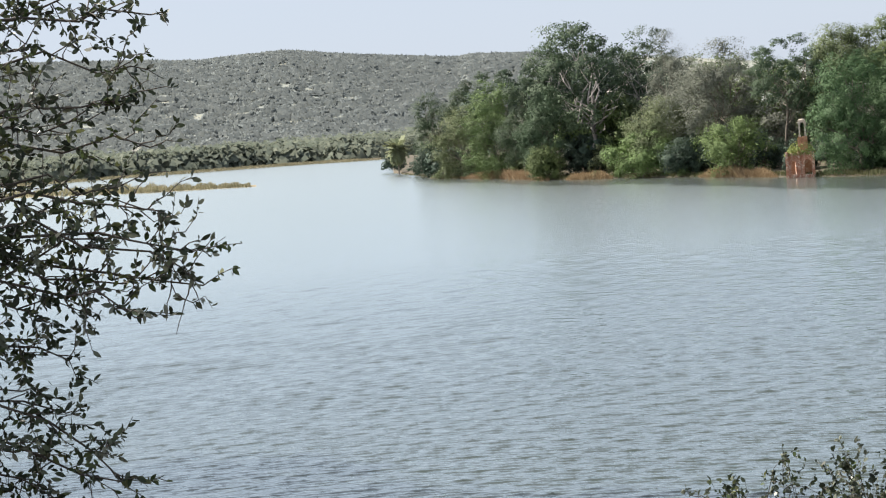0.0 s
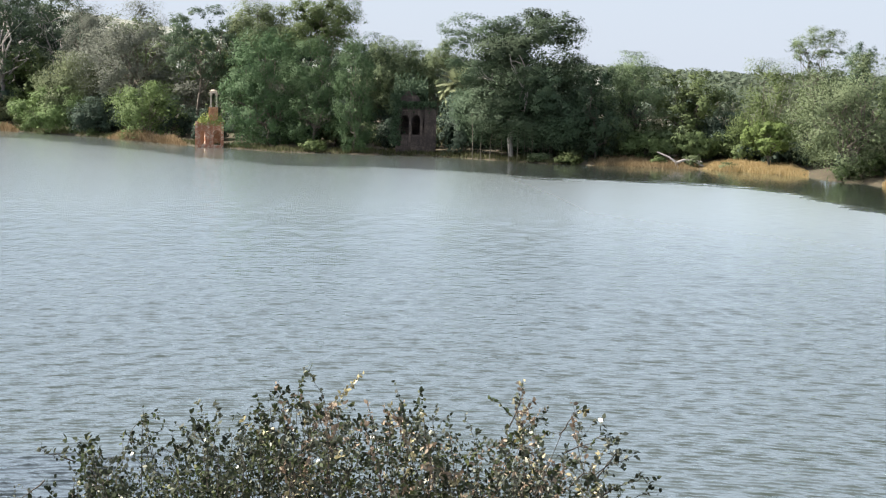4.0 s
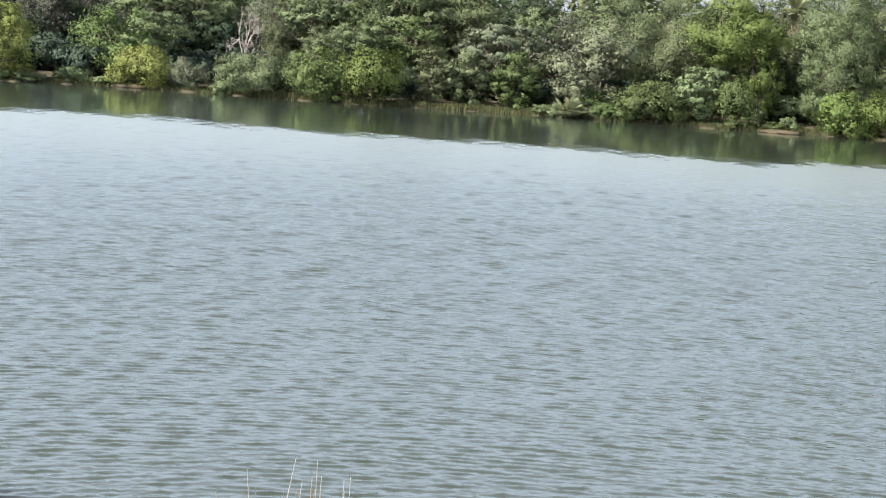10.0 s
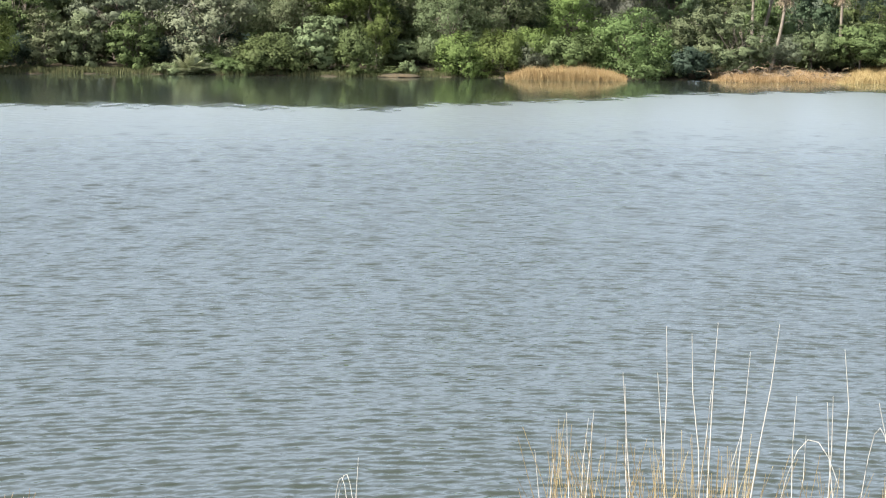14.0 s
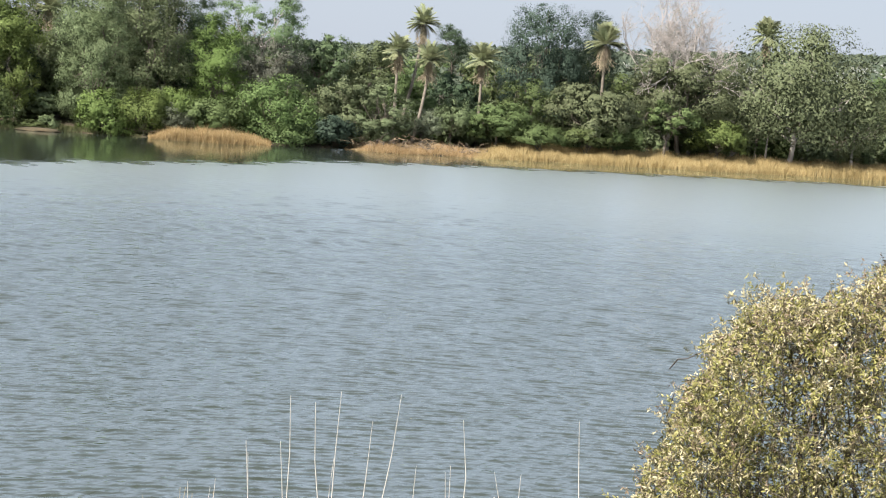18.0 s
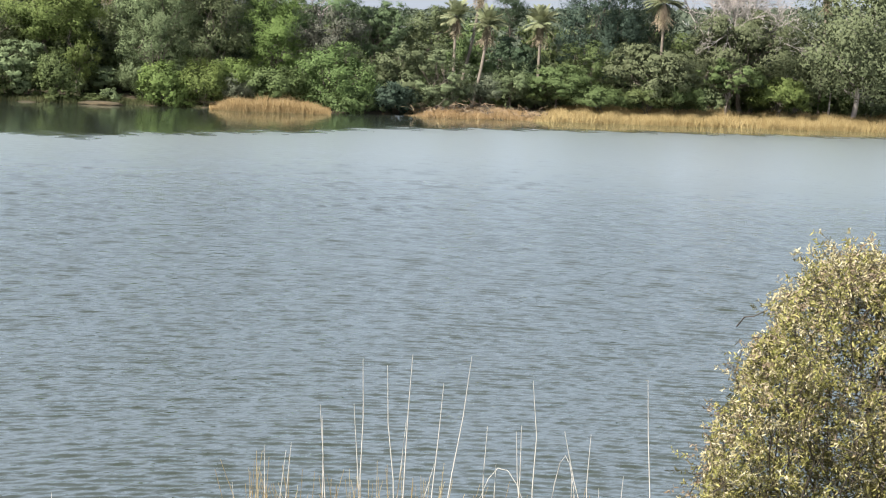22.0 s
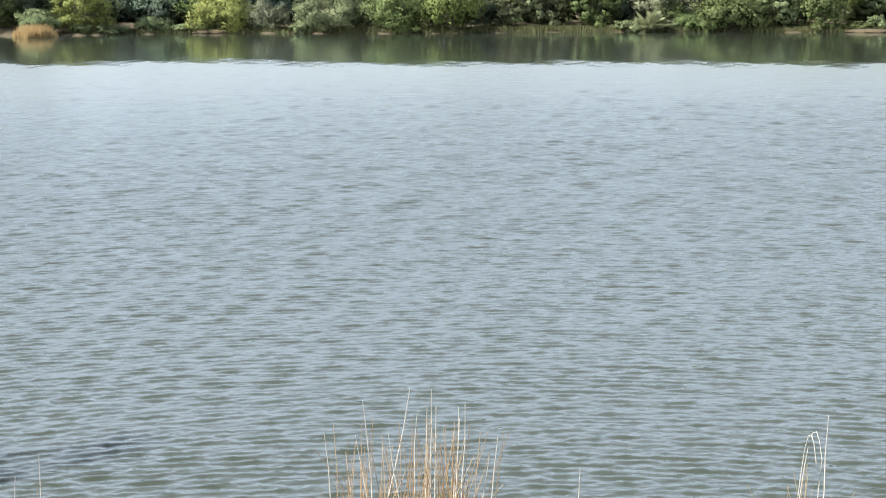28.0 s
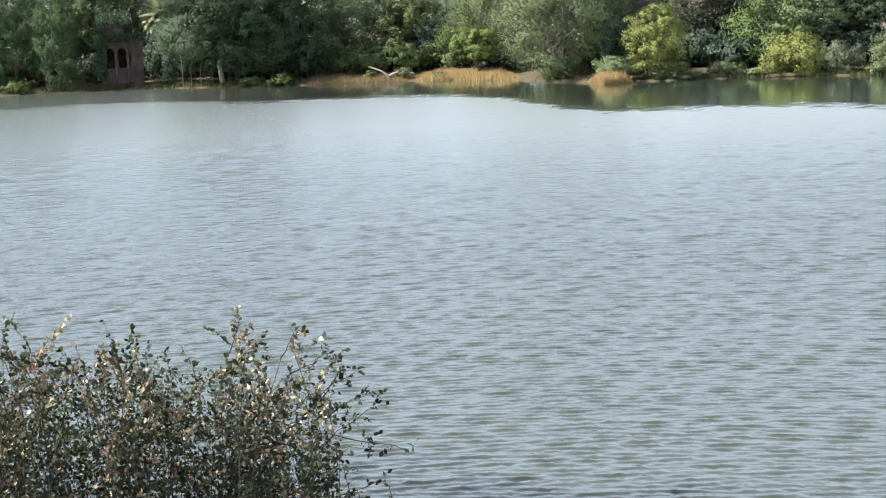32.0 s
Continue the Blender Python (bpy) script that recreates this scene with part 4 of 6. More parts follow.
plant("under_mid", -10.78, 15.9, 4.4, 5.0)
plant("wood_dark", -10.48, 34.6, 10.2, 8.3, 0.12)
plant("under_mid", -10.28, 1.9, 1.5, 2.6)
plant("tree_sage_weep", -10.21, 3.4, 12.6, 11.5)
plant("wood_dark", -10.11, 22.3, 6.3, 5.5, 0.12)
plant("tree_dark", -9.95, 14.0, 13.9, 3.1, 0.58)
plant("under_dark", -9.72, 12.7, 2.6, 5.1)
plant("under_mid", -9.24, 10.0, 2.6, 5.5)
plant("tree_mid", -8.42, 18.0, 12.5, 5.4, 0.29)
plant("tree_dark", -8.39, 14.0, 9.8, 4.4)
plant("wood_dark", -8.14, 32.4, 10.0, 8.6, 0.12)
plant("shrub_olive", -8.09, 3.0, 2.4, 3.8)
plant("wood_dark", -8.07, 27.7, 5.7, 5.0, 0.12)
plant("shrub_dark", -8.04, 9.0, 6.1, 5.2)
plant("wood_dark", -8.00, 20.0, 11.0, 4.9)
plant("under_dark", -7.98, 13.8, 3.8, 5.8)
plant("tree_dusk", -7.28, 22.0, 8.4, 4.9, 0.40)
plant("under_dark", -7.26, 9.7, 3.8, 4.6)
plant("under_olive", -6.76, 1.6, 0.9, 2.0)
plant("tree_yellow", -6.67, 2.0, 7.4, 6.3)
plant("wood_dark", -6.26, 36.0, 8.8, 8.1, 0.12)
plant("under_olive", -6.22, 13.6, 3.9, 4.4)
plant("wood_dark", -6.17, 23.9, 4.6, 5.0, 0.12)
plant("under_olive", -5.72, 1.6, 0.9, 3.0)
plant("under_dark", -5.14, 13.5, 3.8, 6.8)
plant("tree_dusk", -5.03, 24.0, 10.2, 6.3, 0.35)
plant("under_dark", -4.90, 14.0, 3.5, 5.7)
plant("wood_dark", -4.71, 36.5, 9.3, 8.8, 0.12)
plant("wood_dark", -4.59, 23.8, 6.0, 5.5, 0.12)
plant("shrub_olive", -4.33, 2.0, 1.5, 3.3)
plant("tree_dark_open", -3.92, 26.0, 12.7, 7.4, 0.29)
plant("under_dark", -3.74, 9.0, 3.2, 6.2)
plant("under_olive", -3.24, 1.7, 0.8, 2.6)
plant("under_dark", -3.07, 9.5, 3.2, 6.3)
plant("wood_dark", -3.01, 26.9, 5.4, 5.0, 0.12)
plant("tree_green", -2.95, 8.0, 7.3, 8.0)
plant("under_olive", -2.57, 1.3, 1.0, 1.8)
plant("wood_dusk", -2.56, 34.2, 10.3, 9.6, 0.12)
plant("under_dark", -2.11, 14.4, 3.1, 6.0)
plant("shrub_yellow", -2.04, 1.2, 4.1, 6.2)
plant("acacia", -1.85, 20.0, 10.1, 7.8, 0.48)
plant("acacia", -1.59, 10.0, 7.1, 6.9, 0.43)
plant("wood_dusk", -1.08, 34.6, 9.9, 8.1, 0.12)
plant("wood_dark", -0.86, 20.5, 6.0, 5.5, 0.12)
plant("under_dark", -0.82, 9.4, 2.8, 6.9)
plant("wood_dark", -0.59, 30.0, 5.5, 10.2)
plant("shrub_grey", -0.45, 2.0, 3.1, 4.1)
plant("under_olive", -0.32, 1.6, 1.4, 1.7)
plant("acacia", -0.17, 22.0, 9.7, 5.8, 0.32)
plant("under_dark", 0.26, 15.1, 3.0, 6.1)
plant("tree_dark", 0.34, 22.0, 6.7, 5.2, 0.38)
plant("under_dark", 0.72, 15.2, 2.7, 4.5)
plant("under_olive", 0.76, 1.3, 1.3, 2.9)
plant("wood_dark", 1.08, 21.5, 5.7, 5.0, 0.12)
plant("tree_olive", 1.30, 26.0, 12.2, 6.2, 0.32)
plant("wood_dark", 1.31, 38.3, 10.5, 9.0, 0.12)
plant("bare_small", 1.43, 8.0, 8.4, 3.5)
plant("under_dark", 1.85, 10.3, 3.7, 6.3)
plant("tree_sage_weep", 1.98, 2.3, 3.8, 7.6)
plant("tree_pale", 2.33, 6.0, 6.9, 3.4, 0.08)
plant("tree_grey", 2.44, 20.0, 10.0, 5.0, 0.36)
plant("under_olive", 2.94, 11.0, 3.7, 6.0)
plant("wood_dusk", 3.06, 36.5, 12.6, 12.3, 0.12)
plant("wood_mid", 3.34, 24.6, 8.8, 7.0, 0.12)
plant("acacia", 3.68, 18.0, 9.7, 6.7, 0.47)
plant("tree_green", 4.02, 2.0, 5.1, 6.0)
plant("under_olive", 4.05, 11.1, 4.0, 5.9)
plant("tree_pale", 4.23, 6.0, 6.9, 3.8, 0.34)
plant("under_mid", 4.55, 1.1, 0.8, 2.4)
plant("wood_dusk", 4.86, 37.6, 13.3, 11.4, 0.12)
plant("under_mid", 4.93, 12.7, 3.8, 5.0)
plant("wood_mid", 5.04, 22.2, 9.0, 8.1, 0.12)
plant("tree_olive", 5.08, 20.0, 9.6, 5.2, 0.29)
plant("tree_olive", 5.37, 10.0, 7.0, 5.2, 0.18)
plant("acacia", 5.48, 12.0, 7.1, 6.3, 0.47)
plant("under_mid", 5.76, 9.4, 3.9, 5.7)
plant("shrub_bright", 5.95, 1.1, 5.4, 5.4)
plant("tree_light", 6.54, 20.0, 13.4, 7.5, 0.22)
plant("wood_mid", 6.99, 34.0, 13.9, 11.9, 0.12)
plant("acacia_dark", 7.10, 13.0, 8.1, 6.7, 0.29)
plant("wood_olive", 7.17, 20.3, 10.0, 9.6, 0.12)
plant("shrub_dark", 7.24, 6.0, 3.4, 3.4)
plant("under_mid", 7.26, 14.7, 3.8, 5.5)
plant("tree_sage", 7.99, 4.0, 5.8, 3.9)
plant("tree_olive", 8.19, 22.0, 14.0, 5.1, 0.32)
plant("under_olive", 8.30, 11.4, 3.3, 5.4)
plant("under_olive", 8.74, 9.3, 3.3, 5.3)
plant("wood_dusk", 8.81, 26.4, 8.4, 8.1, 0.12)
plant("wood_olive", 9.12, 33.4, 12.6, 10.1, 0.12)
plant("tree_sage", 9.14, 5.0, 5.6, 5.3)
plant("tree_olive", 9.37, 20.0, 11.3, 5.4, 0.31)
plant("under_olive", 10.04, 13.2, 2.5, 5.0)
plant("acacia_grey", 10.34, 9.0, 8.2, 8.4, 0.51)
plant("wood_mid", 10.60, 38.2, 12.1, 11.9, 0.12)
plant("wood_olive", 10.63, 24.0, 8.1, 7.1, 0.12)
plant("tree_mid", 10.95, 4.0, 5.7, 5.1)
plant("under_mid", 10.95, 12.8, 3.6, 6.0)
plant("tree_dark", 11.27, 24.0, 12.1, 7.1, 0.31)
plant("shrub_dark", 11.59, 7.0, 3.1, 3.9)
plant("tree_olive", 11.61, 18.0, 9.7, 5.0, 0.29)
plant("under_olive", 11.70, 9.8, 2.7, 4.6)
plant("under_olive", 12.20, 0.8, 1.1, 3.0)
plant("wood_dusk", 12.39, 20.3, 8.8, 8.7, 0.12)
plant("dwarf_palm", 12.81, 0.3, 3.2, 4.1)
plant("wood_olive", 12.87, 31.2, 12.2, 11.1, 0.12)
plant("under_olive", 12.98, 10.7, 3.1, 5.3)
plant("under_olive", 13.48, 1.3, 0.8, 3.0)
plant("tree_white", 13.53, 6.0, 9.1, 8.2)
plant("shrub_mid", 13.57, 4.0, 2.6, 3.2)
plant("under_dark", 13.59, 10.0, 4.4, 7.2)
plant("shrub_mid", 14.21, 1.5, 1.5, 2.7)
plant("under_mid", 14.28, 12.9, 2.7, 6.7)
plant("wood_mid", 14.45, 35.6, 13.2, 12.7, 0.12)
plant("tree_sage_weep", 14.53, 14.0, 12.4, 8.5, 0.15)
plant("wood_mid", 14.63, 20.9, 9.3, 8.1, 0.12)
plant("under_mid", 14.78, 1.0, 1.4, 2.7)
plant("under_mid", 14.88, 11.6, 3.3, 5.1)
plant("shrub_mid", 15.72, 2.0, 3.9, 7.1)
plant("under_olive", 16.27, 14.9, 4.2, 4.7)
plant("wood_mid", 16.37, 20.7, 9.3, 7.0, 0.12)
plant("wood_olive", 16.46, 36.7, 13.0, 12.1, 0.12)
plant("tree_sage_weep", 16.53, 13.0, 11.9, 9.9, 0.15)
plant("tree_olive", 17.16, 4.0, 5.5, 6.0)
plant("under_mid", 17.23, 14.1, 2.7, 5.3)
plant("under_mid", 18.03, 14.3, 3.3, 4.7)
plant("wood_mid", 18.15, 23.2, 9.3, 9.2, 0.12)
plant("tree_bright", 18.31, 10.0, 13.1, 9.7, 0.42)
plant("wood_olive", 18.38, 33.1, 12.9, 9.8, 0.12)
plant("under_mid", 18.53, 0.8, 1.0, 1.6)
plant("shrub_mid", 18.63, 2.0, 5.0, 4.3)
plant("under_mid", 19.30, 11.4, 3.1, 5.4)
plant("tree_bright", 19.31, 7.0, 9.6, 3.9, 0.15)
plant("wood_dark", 19.68, 18.0, 6.9, 4.9)
plant("under_mid", 19.80, 2.0, 0.8, 3.2)
plant("wood_dusk", 19.82, 31.4, 12.5, 12.3, 0.12)
plant("under_olive", 19.94, 11.3, 2.7, 6.5)
plant("wood_olive", 20.00, 19.0, 8.6, 7.9, 0.12)
plant("palm_tall", 20.31, 22.0, 12.5, 3.3)
plant("under_olive", 20.44, 1.8, 1.4, 1.9)
plant("wood_dark", 20.56, 30.0, 16.6, 5.1, 0.28)
plant("under_mid", 20.89, 15.1, 4.2, 5.5)
plant("tree_dome_grey", 21.87, 5.0, 15.4, 8.1)
plant("wood_mid", 22.12, 26.5, 9.9, 8.0, 0.12)
plant("wood_dusk", 22.13, 32.4, 13.2, 11.2, 0.12)
plant("under_olive", 22.18, 10.1, 4.4, 6.6)
plant("shrub_bright", 22.29, 1.0, 4.3, 5.2)
plant("tree_dome_grey", 22.59, 12.0, 16.0, 10.3, 0.21)
plant("under_mid", 22.68, 1.8, 1.2, 1.7)
plant("under_olive", 22.74, 10.6, 2.7, 5.5)
plant("tree_dome_grey", 23.45, 8.0, 16.6, 9.5)
plant("shrub_bright", 23.64, 0.8, 4.7, 4.1)
plant("wood_dusk", 23.71, 31.4, 13.8, 11.2, 0.12)
plant("wood_dusk", 23.77, 25.6, 10.1, 9.8, 0.12)
plant("under_olive", 24.05, 12.4, 3.4, 4.4)
plant("shrub_bright", 24.70, 3.0, 4.8, 4.4, 0.32)
plant("tree_tall", 24.71, 14.0, 18.5, 6.9, 0.36)
plant("shrub_grey", 24.75, 1.0, 3.6, 3.4, 0.23)
plant("tree_dark", 24.84, 12.0, 13.2, 6.0, 0.12)
plant("under_olive", 25.10, 15.9, 4.4, 4.3)
plant("wood_mid", 25.62, 25.6, 7.4, 6.2, 0.12)
plant("tree_bright", 25.92, 9.0, 12.3, 6.1, 0.17)
plant("wood_dusk", 25.99, 33.9, 11.6, 9.0, 0.12)
plant("under_mid", 25.99, 9.3, 3.8, 5.8)
plant("shrub_mid", 26.01, 2.5, 4.1, 5.6, 0.18)
plant("under_olive", 26.49, 0.8, 1.2, 1.7)
plant("under_mid", 26.90, 11.2, 3.0, 5.9)
plant("tree_light_open", 27.41, 16.0, 15.5, 9.2, 0.46)
plant("tree_dusk", 27.89, 13.0, 10.2, 7.1, 0.36)
plant("wood_dusk", 27.94, 22.8, 5.0, 5.0, 0.12)
plant("wood_mid", 27.97, 31.8, 8.5, 6.5, 0.12)
plant("under_mid", 28.12, 11.9, 4.0, 6.0)
plant("tree_green", 28.21, 4.0, 6.7, 8.3)
plant("shrub_mid", 28.53, 1.0, 2.6, 4.8)
plant("under_olive", 29.17, 12.4, 4.4, 5.9)
plant("wood_mid", 29.29, 39.6, 7.7, 6.6, 0.12)
plant("tree_light", 29.53, 16.0, 10.9, 6.1, 0.43)
plant("wood_mid", 29.61, 24.3, 4.4, 5.0, 0.12)
plant("under_olive", 29.67, 1.4, 1.2, 2.1)
plant("shrub_dark", 29.89, 1.2, 3.2, 5.8)
plant("under_mid", 30.25, 13.4, 4.2, 6.5)
plant("tree_sage", 30.66, 4.0, 7.1, 7.2, 0.10)
plant("under_mid", 31.13, 16.3, 3.7, 5.3)
plant("tree_olive", 31.30, 22.0, 10.5, 6.3, 0.36)
plant("acacia_dry", 31.66, 4.0, 6.8, 6.1)
plant("wood_mid", 31.84, 20.9, 4.9, 5.0, 0.12)
plant("wood_mid", 31.85, 38.4, 8.6, 6.8, 0.12)
plant("palm", 32.22, 10.0, 11.2, 3.2)
plant("under_olive", 32.24, 11.9, 3.1, 4.7)
plant("tree_mid", 32.78, 16.0, 7.3, 5.2, 0.25)
plant("palm", 33.02, 12.0, 14.5, 3.2, lean=2.4)
plant("wood_mid", 33.07, 26.0, 4.1, 5.0, 0.12)
plant("wood_mid", 33.12, 38.1, 9.4, 7.1, 0.12)
plant("shrub_grey", 33.19, 7.0, 4.2, 4.0, 0.22)
plant("under_mid", 33.28, 14.7, 4.3, 5.7)
plant("palm", 33.33, 6.0, 10.8, 3.3, lean=1.5)
plant("under_olive", 33.83, 17.2, 2.7, 6.3)
plant("tree_dark", 34.06, 80.0, 13.6, 4.4, 0.57)
plant("shrub_olive", 34.25, 7.0, 5.6, 4.1, 0.26)
plant("tree_dark", 34.27, 16.0, 7.6, 5.9, 0.19)
plant("under_olive", 35.04, 12.3, 3.2, 6.2)
plant("palm", 35.17, 12.0, 11.0, 3.5)
plant("wood_olive", 35.35, 23.7, 4.6, 5.0, 0.12)
plant("wood_mid", 35.62, 37.0, 9.4, 8.3, 0.12)
plant("under_mid", 35.81, 14.7, 3.6, 4.5)
plant("tree_mid", 35.82, 6.0, 5.4, 6.7, 0.29)
plant("tree_mid", 36.82, 8.0, 8.1, 5.3, 0.24)
plant("wood_dusk", 37.06, 21.4, 7.1, 5.8, 0.12)
plant("under_olive", 37.20, 14.8, 3.9, 5.9)
plant("tree_dome_dark", 37.23, 16.0, 16.1, 9.8, 0.12)
plant("wood_olive", 37.31, 36.7, 11.1, 10.4, 0.12)
plant("shrub_mid", 37.40, 3.0, 3.7, 6.3, 0.42)
plant("under_mid", 37.89, 13.8, 4.3, 5.4)
plant("under_olive", 38.82, 14.3, 3.3, 6.9)
plant("shrub_mid", 38.99, 3.0, 3.9, 5.1, 0.41)
plant("tree_dome_dark", 39.00, 18.0, 16.1, 6.2, 0.26)
plant("wood_mid", 39.05, 27.8, 5.3, 5.0, 0.12)
plant("tree_sage", 39.12, 5.0, 8.2, 9.2, 0.30)
plant("palm", 39.38, 12.0, 14.2, 3.9)
plant("wood_mid", 39.40, 32.9, 9.6, 8.9, 0.12)
plant("under_mid", 39.88, 11.2, 2.8, 4.9)
plant("shrub_mid", 39.97, 5.0, 4.4, 6.5, 0.30)
plant("wood_olive", 40.75, 36.2, 8.6, 7.2, 0.12)
plant("wood_dusk", 41.10, 26.3, 4.0, 5.0, 0.12)
plant("under_olive", 41.14, 15.2, 3.3, 5.2)
plant("bare_white", 41.74, 13.0, 19.0, 15.2)
plant("acacia_dark", 41.76, 4.0, 7.1, 7.0, 0.49)
plant("tree_sage", 42.20, 9.0, 12.3, 11.3, 0.28)
plant("under_mid", 42.20, 16.5, 3.2, 6.1)
plant("wood_mid", 42.58, 31.5, 9.4, 7.3, 0.12)
plant("wood_mid", 43.15, 23.4, 5.0, 5.0, 0.12)
plant("wood_dark", 43.16, 14.0, 10.2, 6.5, 0.19)
plant("under_mid", 43.19, 14.0, 2.9, 4.7)
plant("shrub_bright", 43.51, 4.0, 5.3, 5.7, 0.35)
plant("under_olive", 43.85, 14.0, 3.8, 5.2)
plant("wood_dusk", 44.47, 38.7, 10.9, 9.1, 0.12)
plant("wood_olive", 44.77, 25.7, 6.3, 5.3, 0.12)
plant("palm_tall", 44.82, 16.0, 16.7, 3.8)
plant("under_mid", 45.27, 17.6, 4.1, 6.4)
plant("under_mid", 45.89, 11.4, 2.5, 4.2)
plant("tree_spread", 45.92, 7.0, 16.6, 18.4, 0.18)
plant("wood_mid", 46.73, 36.2, 10.7, 9.6, 0.12)
plant("wood_dusk", 46.79, 27.6, 5.1, 5.0, 0.12)
plant("under_olive", 46.89, 16.1, 2.6, 5.2)
plant("tree_spread", 48.04, 5.0, 10.9, 8.2, 0.17)
plant("under_mid", 48.06, 14.9, 3.0, 4.3)
plant("wood_mid", 48.92, 60.0, 12.7, 6.8, 0.14)
plant("under_olive", 49.00, 16.6, 4.2, 5.9)
plant("tree_mid", 49.72, 20.0, 8.8, 5.8, 0.11)
plant("under_mid", 49.81, 11.3, 3.0, 5.6)
plant("wood_mid", 50.21, 50.0, 13.8, 8.2, 0.17)
plant("tree_dark_layer", 50.23, 12.0, 12.2, 8.4, 0.24)
plant("under_mid", 50.79, 15.3, 3.1, 6.4)
plant("wood_dark", 52.03, 30.0, 15.0, 7.5, 0.17)
plant("tree_olive", 52.49, 20.0, 16.1, 14.0, 0.10)
plant("wood_olive", 53.64, 30.0, 16.2, 8.9, 0.19)
plant("tree_mid", 54.64, 15.0, 15.8, 14.0, 0.10)
plant("tree_dark", 57.50, 15.0, 15.0, 14.0, 0.10)


# ---- reeds and grasses of the shores ----
def blades(rng, base, height, width, lean=0.24):
    """Upright tapering blades, one from each base point."""
    n = len(base)
    h = np.broadcast_to(height, (n,))[:, None]
    a = rng.uniform(0, 2 * np.pi, n)
    side = np.stack([np.cos(a), np.sin(a), 0 * a], 1) * (np.broadcast_to(width, (n,))[:, None]) * 0.5
    off = np.concatenate([rng.normal(0, lean, (n, 2)), np.ones((n, 1))], 1) * h
    v = np.stack([base - side, base + side, base + off * 0.7 + side * 0.8, base + off, base + off * 0.7 - side * 0.8], 1).reshape(-1, 3)
    return v, np.arange(5 * n).reshape(n, 5)


def reed_bed(name, label, th0, th1, b0, b1, height, count, leaf, width=0.09, seed=1, lean=0.2):
    rng = np.random.default_rng(seed)
    th = rng.uniform(th0, th1, count)
    back = rng.uniform(b0, b1, count)
    edge = np.clip(np.minimum(th - th0, th1 - th) / (0.22 * np.minimum(th1 - th0, 6.0)), 0.2, 1) ** 0.7
    cell = np.floor(th * 7.0 + 0.6 * np.sin(back * 3.0)) * 31.0 + np.floor(back * 1.3)
    tuft = 0.82 + 0.22 * (np.sin(cell * 12.9898) * 43758.5453 % 1.0) + 0.14 * np.sin(th * 5.0 + 2.0 * np.sin(th * 1.7))
    r = shore(th) + back
    z = np.maximum(ground_height(th, r), 0.0) - 0.1
    base = np.stack([np.sin(np.radians(th)) * r, np.cos(np.radians(th)) * r, z], 1)
    v, f = blades(rng, base, height * edge * tuft * rng.uniform(0.6, 1.1, count), width * rng.uniform(0.6, 1.4, count), lean)
    return tagged(new(name, polygons(name, v, f, LEAF[leaf])), label, "reeds", kind="stuff")


reed_bed("reed_bed", "golden dry reeds along the waterline", 35.13, 59.55, -2.2, 9.0, 1.4, 80000, "reed", 0.03, 21, 0.28)
reed_bed("dry_grass", "straw-coloured dry grass round the driftwood", 30.6, 35.6, -0.6, 6.0, 0.8, 12000, "reed", 0.035, 32, 0.4)
reed_bed("reed_bed", "golden dry reeds in front of green shrubs", 23.82, 27.99, -2.4, 1.8, 1.5, 14000, "reed", 0.032, 22, 0.28)
reed_bed("reed_bed", "small patch of tan reeds beside a yellow-green tree", -9.03, -7.54, -0.8, 2.5, 1.35, 3000, "reed", 0.04, 23, 0.3)
reed_bed("reed_bed", "brown reeds under the waterside trees", -43.97, -40.89, -1.6, 2.5, 1.7, 5000, "reed_brown", 0.07, 24, 0.3)
reed_bed("reed_bed", "brown reeds under the waterside trees", -40.30, -38.71, -1.5, 2.0, 1.4, 2200, "reed_brown", 0.07, 25, 0.3)
reed_bed("reed_bed", "brown reeds beside the small ruin", -35.73, -33.05, -1.6, 2.0, 1.5, 4000, "reed_brown", 0.05, 26, 0.3)
reed_bed("dry_grass", "brown dry grass on the shaded bank", -19.06, -15.09, -0.4, 8.0, 0.8, 11000, "reed_brown", 0.045, 27, 0.35)
reed_bed("dry_grass", "golden dry grass round the sapling", -15.09, -11.51, -0.8, 7.0, 1.0, 12000, "reed", 0.04, 28, 0.35)
reed_bed("dry_grass", "pale dry grass of the distant shore", -61.54, -46.65, -4.0, 20.0, 0.9, 16000, "far_grass", 0.22, 29)
reed_bed("dry_grass", "thin grass on the earth bank", -6.95, 23.82, 0.1, 3.4, 0.55, 30000, "bank_herb", 0.05, 30)
reed_bed("dry_grass", "thin grass on the earth bank", -46.05, -19.35, 0.3, 4.5, 0.7, 14000, "bank_herb", 0.06, 31)


